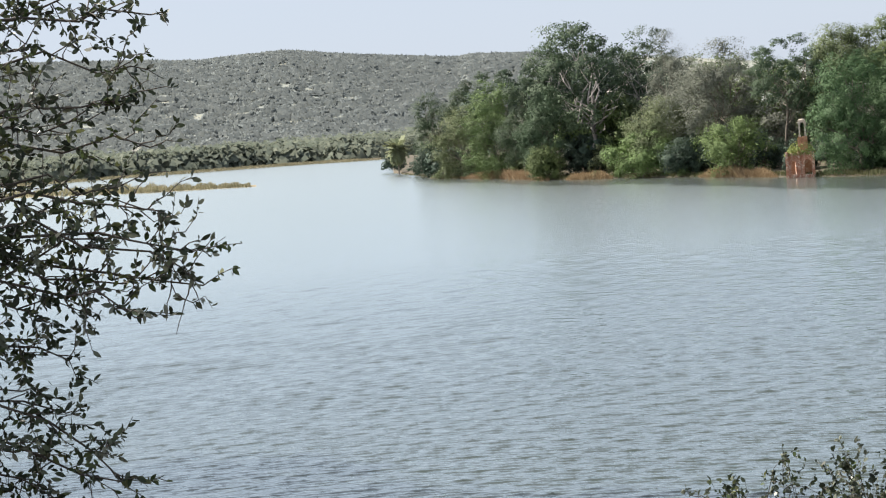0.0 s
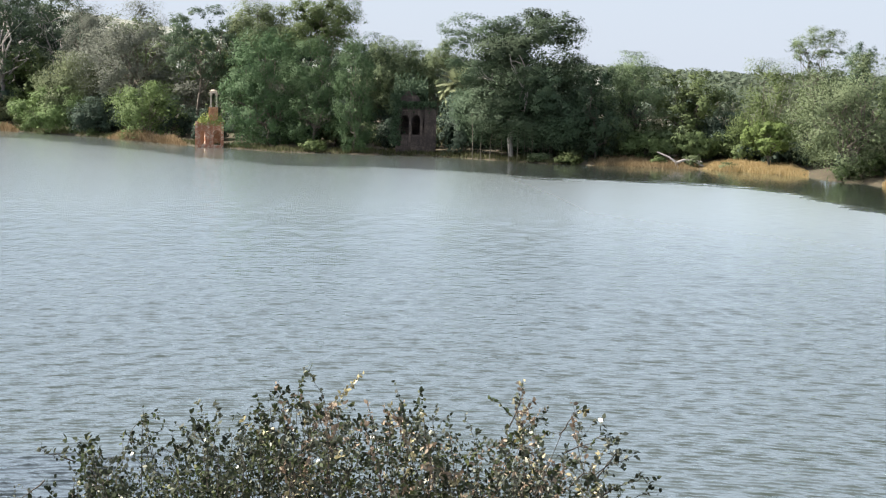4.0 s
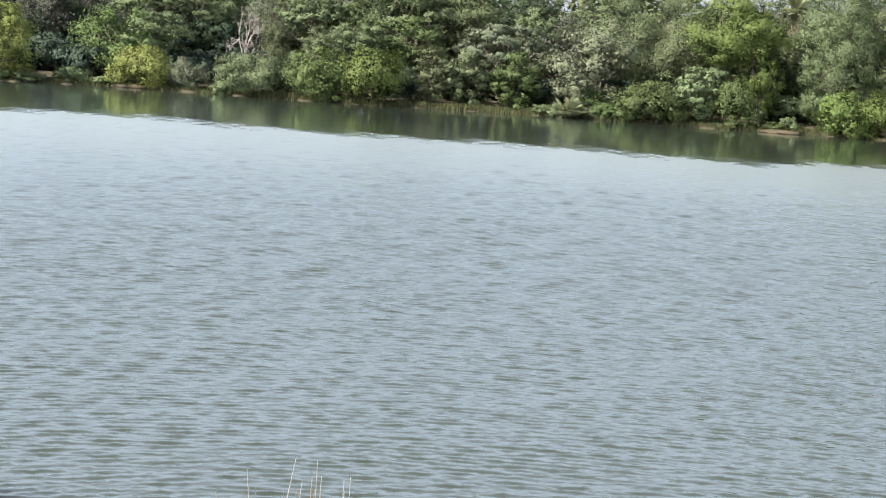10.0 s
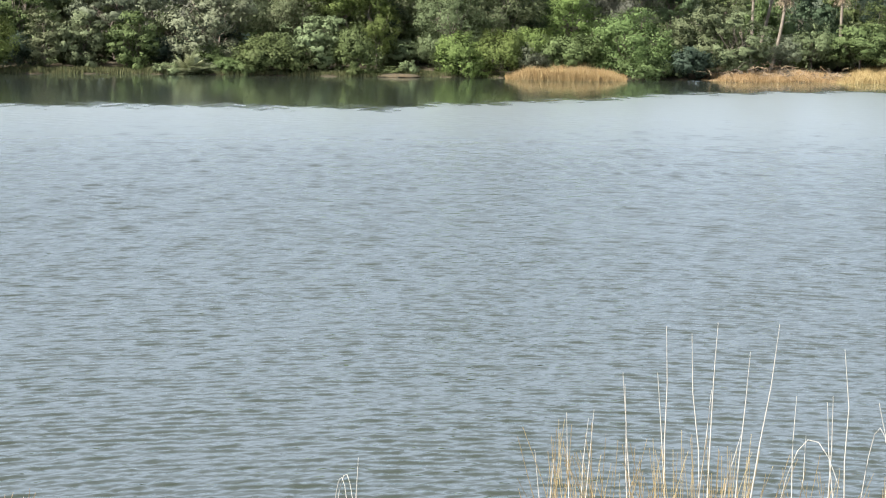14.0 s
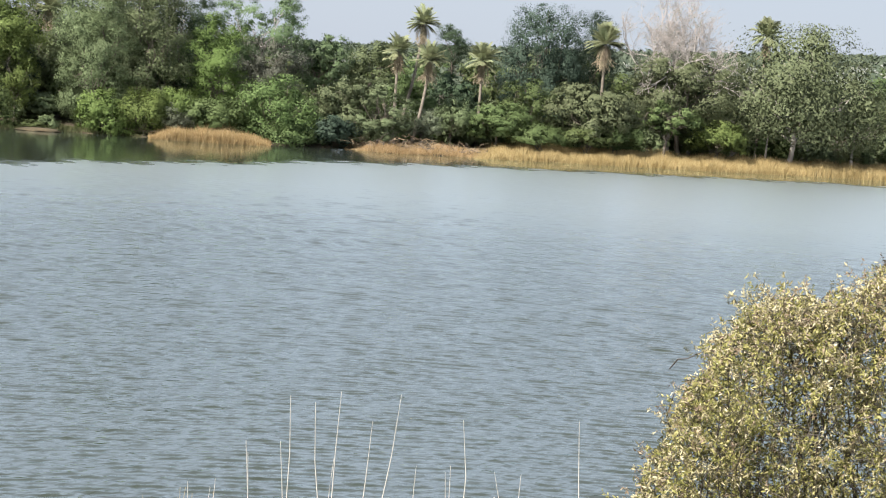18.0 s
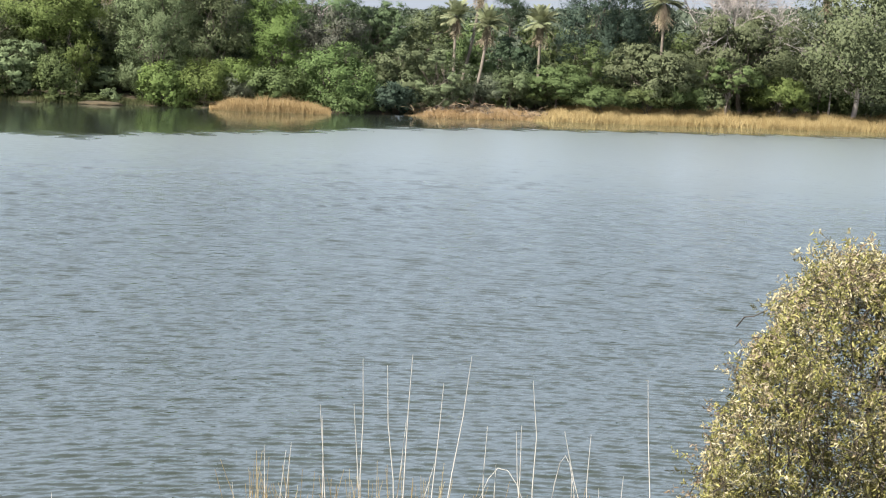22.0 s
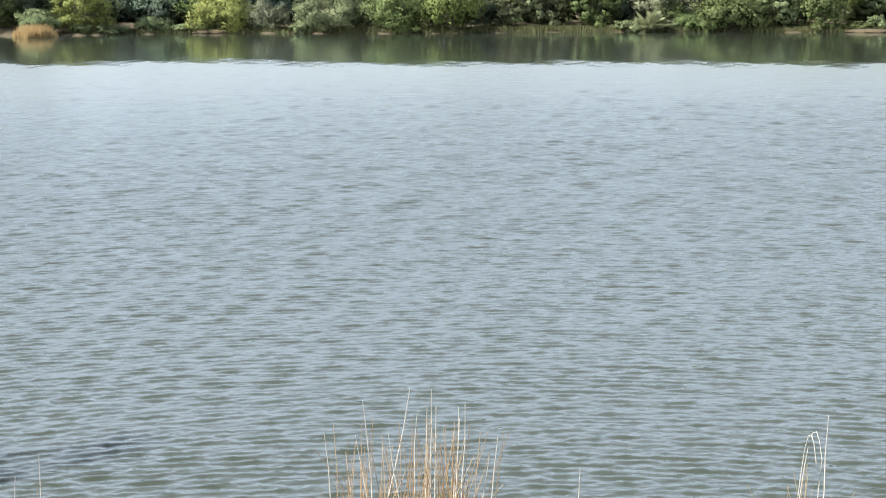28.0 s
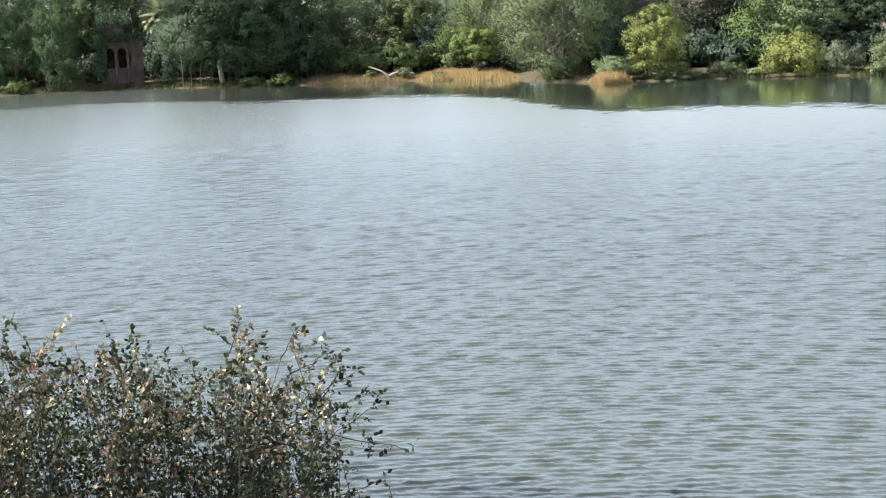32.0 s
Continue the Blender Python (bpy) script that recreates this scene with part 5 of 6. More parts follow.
# ---- the low grassy bar in the lake ----
def grass_bar():
    rng = np.random.default_rng(33)
    th = np.linspace(-66.0, -51.1, 60)
    d = np.interp(th, [-66, -60, -55, -51.1], [560, 515, 425, 400])
    w = np.interp(th, [-66, -58, -53, -51.1], [34, 26, 16, 1.5])
    s = np.linspace(0, 1, 9)
    dd = d[:, None] + w[:, None] * s[None]
    z = -0.15 + 0.55 * np.sin(np.pi * s)[None] + 0 * dd
    a = np.radians(th)[:, None] + 0 * dd
    v = np.stack([np.sin(a) * dd, np.cos(a) * dd, z], -1).reshape(-1, 3)
    i, j = np.meshgrid(np.arange(59), np.arange(8), indexing="ij")
    f = np.stack([i * 9 + j, i * 9 + j + 1, (i + 1) * 9 + j + 1, (i + 1) * 9 + j], -1).reshape(-1, 4)
    tagged(new("sandbar", polygons("sandbar", v, f, SAND, True)), "low sandy bar in the lake overgrown with sedge", "sandbar", kind="structure")
    t = rng.uniform(-66, -51.3, 20000)
    k = rng.uniform(0.04, 0.97, 20000)
    r = np.interp(t, th, d) + np.interp(t, th, w) * k
    base = np.stack([np.sin(np.radians(t)) * r, np.cos(np.radians(t)) * r, 0.3 * np.sin(np.pi * k)], 1)
    v, f = blades(rng, base, rng.uniform(0.3, 1.0, 20000) ** 1.6 * 3.0 * (0.7 + 0.3 * np.sin(t * 11.0) * np.sin(t * 4.1)) * np.interp(t, [-55, -51.3], [1.0, 0.45]), 0.12)
    tagged(new("sedge", polygons("sedge", v, f, LEAF["far_grass"])), "green and straw-coloured sedge on the sandbar", "grass", kind="stuff")


grass_bar()


# ---- the wooded hills ----
def far_woods():
    rng = np.random.default_rng(9)
    rows = (("hill_forest", "grey-green dry forest on the far hills, haze put into its leaf colour", "hill", -64, -38, 850, 1560, 15000, 5, 11, 1.0, 18, 0.42),
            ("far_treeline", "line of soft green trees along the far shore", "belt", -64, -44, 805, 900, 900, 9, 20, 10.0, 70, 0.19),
            ("distant_wood", "dull green woodland beyond the lakeside trees", "distant", -38, 58, 420, 1300, 3600, 7, 14, 4.0, 30, 0.28))
    for name, label, leaf, t0, t1, r0, r1, count, w0, w1, h, each, size in rows:
        th = rng.uniform(t0, t1, count)
        r = np.sqrt(rng.uniform(r0 ** 2, r1 ** 2, count))
        r = np.maximum(r, shore(th) + 28)
        z = ground_height(th, r)
        w = rng.uniform(w0, w1, count)
        hh = h * rng.uniform(0.7, 1.3, count)
        c = np.stack([np.sin(np.radians(th)) * r, np.cos(np.radians(th)) * r, z], 1)
        d = rng.normal(size=(count, each, 3))
        d /= np.linalg.norm(d, axis=2)[..., None]
        d[..., 2] = np.abs(d[..., 2])
        p = c[:, None] + d * rng.uniform(0.7, 1.1, (count, each, 1)) * np.stack([w * 0.6, w * 0.6, hh], -1)[:, None]
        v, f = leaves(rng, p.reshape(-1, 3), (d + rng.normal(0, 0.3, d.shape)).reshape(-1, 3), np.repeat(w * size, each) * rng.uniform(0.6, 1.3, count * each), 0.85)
        # hill normals turned mostly up, evening out its shading as haze would
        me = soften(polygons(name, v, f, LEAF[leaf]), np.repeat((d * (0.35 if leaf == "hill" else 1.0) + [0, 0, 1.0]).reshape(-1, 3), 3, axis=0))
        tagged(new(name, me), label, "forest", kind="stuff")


far_woods()


# ---- ruins at the waterside ----
def box(bm, x0, y0, z0, x1, y1, z1, bevel=0.0):
    r = bmesh.ops.create_cube(bm, size=1.0, matrix=Matrix.Translation(((x0 + x1) / 2, (y0 + y1) / 2, (z0 + z1) / 2)) @ Matrix.Diagonal((x1 - x0, y1 - y0, z1 - z0, 1)))
    if bevel:
        es = list({e for v in r["verts"] for e in v.link_edges})
        bmesh.ops.bevel(bm, geom=es, offset=bevel, segments=2, affect="EDGES")


def arch_wall(width, height, thick, openings, rough=0.0, seed=1):
    """A wall along x with arched openings (centre, width, sill, springing) that go through it."""
    rng = np.random.default_rng(seed)
    bm = bmesh.new()
    xs = {0.0, width}
    for c, w, s, top in openings:
        xs |= {c - w / 2 + w * k / 8 for k in range(9)}
    xs = sorted(xs)
    for a, b in zip(xs[:-1], xs[1:]):
        m = (a + b) / 2
        hit = [o for o in openings if abs(m - o[0]) < o[1] / 2]
        top = height + (rng.uniform(-rough, rough * 0.3) if rough else 0)
        if not hit:
            box(bm, a, 0, -0.5, b, thick, top)
            continue
        c, w, s, spring = hit[0]
        u = min(1.0, abs(m - c) / (w / 2))
        z = spring + math.sqrt(max(0, 1 - u * u)) * w * 0.55
        box(bm, a, 0, z, b, thick, top)
        if s > 0:
            box(bm, a, 0, -0.5, b, thick, s)
    return bm


def pavilion_ruin():
    root = tagged(new("pavilion_ruin"), "small red sandstone ruin with a plastered rooftop kiosk", "ruin")
    w = 2.3
    front = part("wall", from_bm("wall", arch_wall(1.9, 3.6, 0.35, [(1.0, 0.75, 0.4, 2.0)], 0.15, 3), FLAKED), root, "red stone wall with a narrow arch")
    front.matrix_basis = pose(-1.9, 0, 0, 0, 0, 14)
    side = part("wall", from_bm("wall", arch_wall(w, 3.7, 0.35, [(1.35, 1.1, 0.3, 1.9)], 0.2, 4), FLAKED), root, "red stone wall with a broad dark arch")
    side.matrix_basis = pose(-0.05, 0.47, 0, 0, 0, -14)
    for k, (x, y) in enumerate(((-1.9, 0.0), (-0.06, 0.42), (2.1, -0.1))):
        bm = bmesh.new()
        box(bm, -0.2, -0.2, -0.5, 0.2, 0.2, 3.75, 0.03)
        part("pier", from_bm("pier", bm, FLAKED), root, "corner pier with flaking pale plaster").matrix_basis = pose(x, y - 0.05, 0)
    bm = bmesh.new()
    box(bm, -2.1, 0.5, 3.4, 2.2, 3.8, 3.65, 0.05)
    part("roof", from_bm("roof", bm, RED_STONE), root)
    bm = bmesh.new()
    box(bm, -1.9, 3.4, -0.5, 2.2, 3.75, 3.5)
    part("wall", from_bm("wall", bm, RED_STONE), root)
    # rooftop kiosk: four posts, a bracketed slab and a low dome
    bm = bmesh.new()
    box(bm, -0.05, 0.6, 3.6, 1.4, 2.3, 5.9, 0.06)
    kiosk = part("kiosk", from_bm("kiosk", bm, RED_STONE), root, "rooftop kiosk on a red stone plinth")
    for x, y in ((-0.35, 0.9), (0.75, 0.9), (-0.35, 2.0), (0.75, 2.0)):
        bm = bmesh.new()
        box(bm, -0.12, -0.12, 5.0, 0.12, 0.12, 7.1, 0.03)
        box(bm, -0.17, -0.17, 5.0, 0.17, 0.17, 5.3, 0.03)
        box(bm, -0.2, -0.2, 6.8, 0.2, 0.2, 7.1, 0.03)
        part("post", from_bm("post", bm, PLASTER), kiosk).matrix_basis = pose(x * 0.8 + 0.55, y, 0.9)
    bm = bmesh.new()
    box(bm, -0.05, 0.53, 8.0, 1.42, 2.37, 8.14, 0.04)
    box(bm, 0.1, 0.75, 8.14, 1.25, 2.15, 8.4, 0.08)
    part("cornice", from_bm("cornice", bm, PLASTER), kiosk, "pale plastered cornice slab")
    bm = bmesh.new()
    bmesh.ops.create_uvsphere(bm, u_segments=16, v_segments=8, radius=0.5, matrix=pose(0.68, 1.45, 8.36) @ Matrix.Diagonal((1, 1, 0.4, 1)))
    part("dome", from_bm("dome", bm, PLASTER, True), kiosk)
    rng = np.random.default_rng(70)
    c = np.stack([rng.uniform(-2.3, 2.5, 3200), rng.uniform(-0.25, 3.0, 3200), 3.2 + np.abs(rng.normal(0, 0.75, 3200))], 1)
    c = c[np.abs(c[:, 0] - 0.3) < 2.6 - 0.75 * (c[:, 2] - 3.2)]
    v, f = leaves(rng, c, rng.normal(size=c.shape) + [0, -0.4, 0.6], rng.uniform(0.12, 0.3, len(c)), 0.6)
    part("creeper", polygons("creeper", v, f, LEAF["yellow"]), root, "yellow-green creeper on the roof")
    r = float(shore(-32.35)) - 1.8
    root.matrix_basis = Matrix.LocRotScale(polar(-32.3, r, 0.1), Euler((0, 0, radians(32.7))), Vector((0.85, 0.85, 0.88)))


def palace_ruin():
    root = tagged(new("palace_ruin"), "ruined hall with broken arches under trees, tree shade put into its dark colour", "ruin")
    f = part("wall", from_bm("wall", arch_wall(5.7, 6.3, 0.5, [(1.1, 1.15, 2.4, 4.3), (2.75, 1.15, 2.4, 4.3), (4.3, 0.95, 3.0, 4.2)], 0.25, 5), DARK_STONE), root)
    f.matrix_basis = pose(-2.8, 0, 0)
    for x in (-2.85, -0.95, 0.75, 2.6):
        bm = bmesh.new()
        box(bm, x - 0.16, -0.14, -0.4, x + 0.16, 0.1, 5.4, 0.03)
        part("pilaster", from_bm("pilaster", bm, DARK_STONE), f).matrix_basis = pose(2.8, 0, 0)
    bm = bmesh.new()
    box(bm, -2.95, -0.25, 5.4, 2.95, 0.02, 5.6, 0.03)
    part("cornice", from_bm("cornice", bm, DARK_STONE), f).matrix_basis = pose(2.8, 0, 0)
    bm = bmesh.new()
    box(bm, -2.75, 0.5, 5.75, 2.8, 4.5, 6.0)
    part("roof", from_bm("roof", bm, DARK_STONE), root)
    for x in (-2.8, 2.4):
        bm = bmesh.new()
        box(bm, x, 0.5, -0.4, x + 0.45, 4.5, 6.0)
        part("wall", from_bm("wall", bm, DARK_STONE), root)
    bm = bmesh.new()
    box(bm, -2.8, 4.5, -0.4, 2.85, 4.9, 6.1)
    part("wall", from_bm("wall", bm, DARK_STONE), root)
    bm = bmesh.new()
    rim = [(-2.8 + 3.6 * k / 12, 6.1 + 1.9 * math.sin(math.pi * k / 12) ** 0.7) for k in range(13)]
    low = [bm.verts.new((x, 0.0, z)) for x, z in rim]
    bm.faces.new(low)
    grown = bmesh.ops.extrude_face_region(bm, geom=bm.faces[:])
    bmesh.ops.translate(bm, verts=[v for v in grown["geom"] if isinstance(v, bmesh.types.BMVert)], vec=(0, 0.55, 0))
    bmesh.ops.recalc_face_normals(bm, faces=bm.faces[:])
    part("gable", from_bm("gable", bm, DARK_STONE), root, "rounded broken gable of dark masonry")
    bm = bmesh.new()
    box(bm, 1.2, -0.3, -0.4, 2.95, 0.0, 6.4, 0.05)
    part("buttress", from_bm("buttress", bm, DARK_STONE), root, "dark end block")
    bm = bmesh.new()
    box(bm, 1.8, -0.34, 4.6, 2.4, -0.2, 5.4, 0.04)
    part("niche", from_bm("niche", bm, DARK_STONE), root, "dark shallow niche")
    rng = np.random.default_rng(71)
    c = np.stack([rng.uniform(-3.4, 1.6, 4500), rng.uniform(-0.3, 3.0, 4500), 6.6 + np.abs(rng.normal(0, 1.3, 4500))], 1)
    c = c[(c[:, 1] > 0.6) | (c[:, 2] > 7.4)]
    hang = np.stack([rng.normal(-3.1, 0.4, 2600), rng.uniform(-0.7, 0.3, 2600), rng.uniform(1.0, 7.6, 2600)], 1)
    fringe = np.stack([rng.uniform(-2.6, 2.9, 1500), rng.uniform(-0.6, 0.0, 1500), 6.6 - np.abs(rng.normal(0, 0.4, 1500))], 1)
    c = np.concatenate([c, hang, fringe])
    v, f = leaves(rng, c, rng.normal(size=c.shape) + [0, -0.5, 0.6], rng.uniform(0.15, 0.4, len(c)), 0.6)
    part("creeper", polygons("creeper", v, f, LEAF["dark"]), root, "dark creeper hanging over the roof")
    r = float(shore(-25.1)) + 2.2
    root.matrix_basis = Matrix.LocRotScale(polar(-25.1, r, 0.2), Euler((0, 0, radians(25.3))), Vector((0.86, 0.86, 1.0)))


pavilion_ruin()
palace_ruin()


# ---- dead wood along the shore ----
def dead_wood(name, label, category, theta, back, lines, material, radius, turn=0.0):
    """Bent bare limbs; each line is a row of points across, behind and above the foot."""
    root = tagged(new(name), label, category)
    for line in lines:
        v, f = tube(np.array(line, float), np.linspace(radius, radius * 0.45, len(line)), 7)
        part("limb", polygons("limb", v, f, material, True), root)
    r = float(shore(theta)) + back
    root.matrix_basis = Matrix.LocRotScale(polar(theta, r, max(0.0, float(ground_height(theta, r)))), Euler((0, 0, -radians(theta))), None)
    return root


dead_wood("fallen_tree", "bleached white fallen tree lying at the waterline", "dead tree", -15.98, 1.0, [
    [(0.2, 0, -0.3), (-0.2, 0, 0.6), (-1.0, 0.1, 1.15), (-2.4, 0.2, 1.7)],
    [(-0.1, 0, 0.5), (0.8, 0.1, 0.85), (2.0, 0.2, 0.75), (2.9, 0.2, 0.7)],
    [(2.2, 0.2, 0.75), (2.8, 0.3, 0.3), (3.3, 0.3, 0.1)]], PALE_BARK, 0.19)
dead_wood("dead_branch", "bare bent pale branch forming an open frame", "dead branch", 0.85, 3.0, [
    [(-0.25, 0, 0.0), (-0.75, 0, 0.4), (-0.65, 0, 0.6), (0.0, 0, 0.6), (0.4, 0, 0.5)],
    [(-0.68, 0, 0.57), (-0.75, 0, 1.1), (-0.65, 0, 1.4), (0.1, 0, 1.35), (0.35, 0, 1.25), (0.5, 0.1, 0.85)]], PALE_BARK, 0.035)
dead_wood("dead_tree", "pale upright dead trunk beside a spreading tree", "dead trunk", 45.15, 8.5, [
    [(0, 0, -0.2), (0.05, 0, 1.8), (0.12, 0, 3.6)]], PALE_BARK, 0.17)
dead_wood("dead_tree", "pale leaning dead trunk at the end of the reeds", "dead trunk", 50.1, 9.0, [
    [(0, 0, -0.2), (0.35, 0, 1.4), (0.9, 0, 3.6)]], PALE_BARK, 0.17)


def brush_pile():
    root = tagged(new("brush_pile"), "heap of dry tangled driftwood on the bare shore", "driftwood")
    rng = np.random.default_rng(80)
    for i in range(260):
        th = rng.uniform(31.0, 35.7)
        heap = math.exp(-((th - 32.6) / 1.0) ** 2) + 0.25
        r = float(shore(th)) + rng.uniform(0.6, 5.0)
        p0 = np.array(polar(th, r, 0.25 + rng.uniform(0, 1.25) * heap))
        d = rng.normal(0, 1, 3) * [1.0, 1.0, 0.35]
        _, (v, f) = limb_pieces(rng, p0, p0 + d * rng.uniform(0.6, 1.4), 0.036, 0.012, 5, 0.12)
        part("branch", polygons("branch", v, f, DRIFT if i % 3 else BARK, True), root)
    return root


brush_pile()


def ledge(theta, back, length, height, seed):
    rng = np.random.default_rng(seed)
    bm = bmesh.new()
    bmesh.ops.create_icosphere(bm, subdivisions=3, radius=1.0)
    for v in bm.verts:
        k = 1 + 0.18 * noise.noise(v.co * 2.3 + Vector((seed, 0, 0))) + 0.08 * noise.noise(v.co * 6.0)
        v.co = Vector((v.co.x * k * length / 2, v.co.y * k * 0.9, v.co.z * k * height))
    ob = tagged(new("rock_ledge", from_bm("rock_ledge", bm, EARTH, True)), "low flat brown rock at the waterline", "rock", "rocks of the far shore")
    ob.matrix_basis = Matrix.LocRotScale(polar(theta, float(shore(theta)) + back, 0.1), Euler((0, 0, -radians(theta) + rng.uniform(-0.1, 0.1))), None)


for i, (th, ln) in enumerate(((-2.3, 5.5), (20.1, 5.5))):
    ledge(th, 0.0, ln * 0.8, 0.26, 5 + i)


# ---- the near bank: overhanging tree, bushes, dry grass ----
def at(theta, elev, r, eye=(0.0, 0.0, EYE)):
    """The point at a bearing, an elevation and a distance from an eye on the near bank."""
    return np.array(eye) + np.array(polar(theta, r, r * math.tan(radians(elev))))


def curve(rng, a, b, sag=0.0, n=7, jitter=0.03):
    t = np.linspace(0, 1, n)[:, None]
    p = a * (1 - t) + b * t
    ln = np.linalg.norm(b - a)
    p[1:-1] += rng.normal(0, jitter * ln, (n - 2, 3))
    p[:, 2] += sag * ln * np.sin(np.pi * t[:, 0])
    return p


def near_leaves(rng, base, way, size, aspect=0.45):
    """Leaves of six corners with a folded midrib and a pointed tip, growing from base along way."""
    n = len(base)
    w = way / (np.linalg.norm(way, axis=1)[:, None] + 1e-9)
    s = np.broadcast_to(size, (n,))[:, None]
    side = np.cross(w, rng.normal(size=(n, 3)))
    side /= np.linalg.norm(side, axis=1)[:, None] + 1e-9
    up = np.cross(side, w)
    a, tip = base, base + w * s - up * s * 0.12
    m1, m2 = base + w * s * 0.35 + up * s * 0.04, base + w * s * 0.7
    v = np.stack([a, m1 + side * s * aspect * 0.5, m2 + side * s * aspect * 0.42, tip, m2 - side * s * aspect * 0.42, m1 - side * s * aspect * 0.5], 1).reshape(-1, 3)
    f = np.arange(6 * n).reshape(n, 6)
    return v, f


def spray(rng, limbs, wood, leaf_sets, twigs=9, twig_len=0.2, leaf_gap=0.016, size=0.03, r0=0.012, start=0.25, drop=-0.1, aspect=0.45):
    """Twigs along each limb and leaves along each twig. leaf_sets: lists that take turns by chance."""
    for p in limbs:
        wood.append(tube(p, np.linspace(r0, r0 * 0.3, len(p)), 5))
        t = np.linspace(0, 1, len(p))
        along = p[-1] - p[0]
        along = along / np.linalg.norm(along)
        for u in np.append(rng.uniform(start, 1.0, twigs), 1.0):
            q = np.array([np.interp(u, t, p[:, k]) for k in range(3)])
            d = along * 0.7 + rng.normal(0, 0.75, 3) + np.array([0, 0, drop])
            d /= np.linalg.norm(d)
            ln = twig_len * rng.uniform(0.4, 1.25)
            tw = curve(rng, q, q + d * ln, rng.uniform(-0.1, 0.12), 5, 0.06)
            wood.append(tube(tw, np.linspace(r0 * 0.3, r0 * 0.12, 5), 4))
            m = max(3, int(ln / leaf_gap))
            k = rng.uniform(0.1, 1.0, m)
            b = np.stack([np.interp(k, np.linspace(0, 1, 5), tw[:, c]) for c in range(3)], 1)
            w = d * 0.6 + rng.normal(0, 0.7, (m, 3)) + np.array([0, 0, -0.15])
            which = leaf_sets[int(rng.integers(0, len(leaf_sets)))]
            which.append(near_leaves(rng, b, w, size * rng.uniform(0.55, 1.25, m), aspect))


def bush(name, label, category, wood, sets, foot, bark):
    root = tagged(new(name), label, category)
    v, f = join(wood)
    part("wood", polygons("wood", v, f, bark, True), root)
    for me_name, mat, pieces, lab in sets:
        if pieces:
            v, f = join(pieces)
            part(me_name, polygons(me_name, v, f, LEAF[mat]), root, lab)
    return root


def fill(rng, pieces, count, th0, th1, e0, e1, R, size, depth=0.35, top=None, patch=None, lump=0.0, aspect=0.45):
    """Leaves deep inside a bush, between its twigs."""
    th = rng.uniform(th0, th1, count)
    up = e1 if top is None else top(th)
    el = e0 + (up - e0) * rng.uniform(0, 1, count)
    if patch is not None:
        keep = np.sin(th * 5.1 + el * 2.3) * np.sin(th * 2.2 - el * 3.7 + 1.0) + 0.5 * np.sin(th * 11.0 + el * 9.0) > patch
        th, el = th[keep], el[keep]
        count = len(th)
    r = R + rng.uniform(-0.1, depth, count) + lump * np.sin(th * 2.7 + el * 1.3 + 1.0) * np.sin(el * 2.1 - th * 1.1) + 0.5 * lump * np.sin(th * 6.1 - el * 4.3)
    a = np.radians(th)
    base = np.stack([np.sin(a) * r, np.cos(a) * r, EYE + r * np.tan(np.radians(el))], 1)
    pieces.append(near_leaves(rng, base, rng.normal(size=(count, 3)), size * rng.uniform(0.6, 1.25, count), aspect))


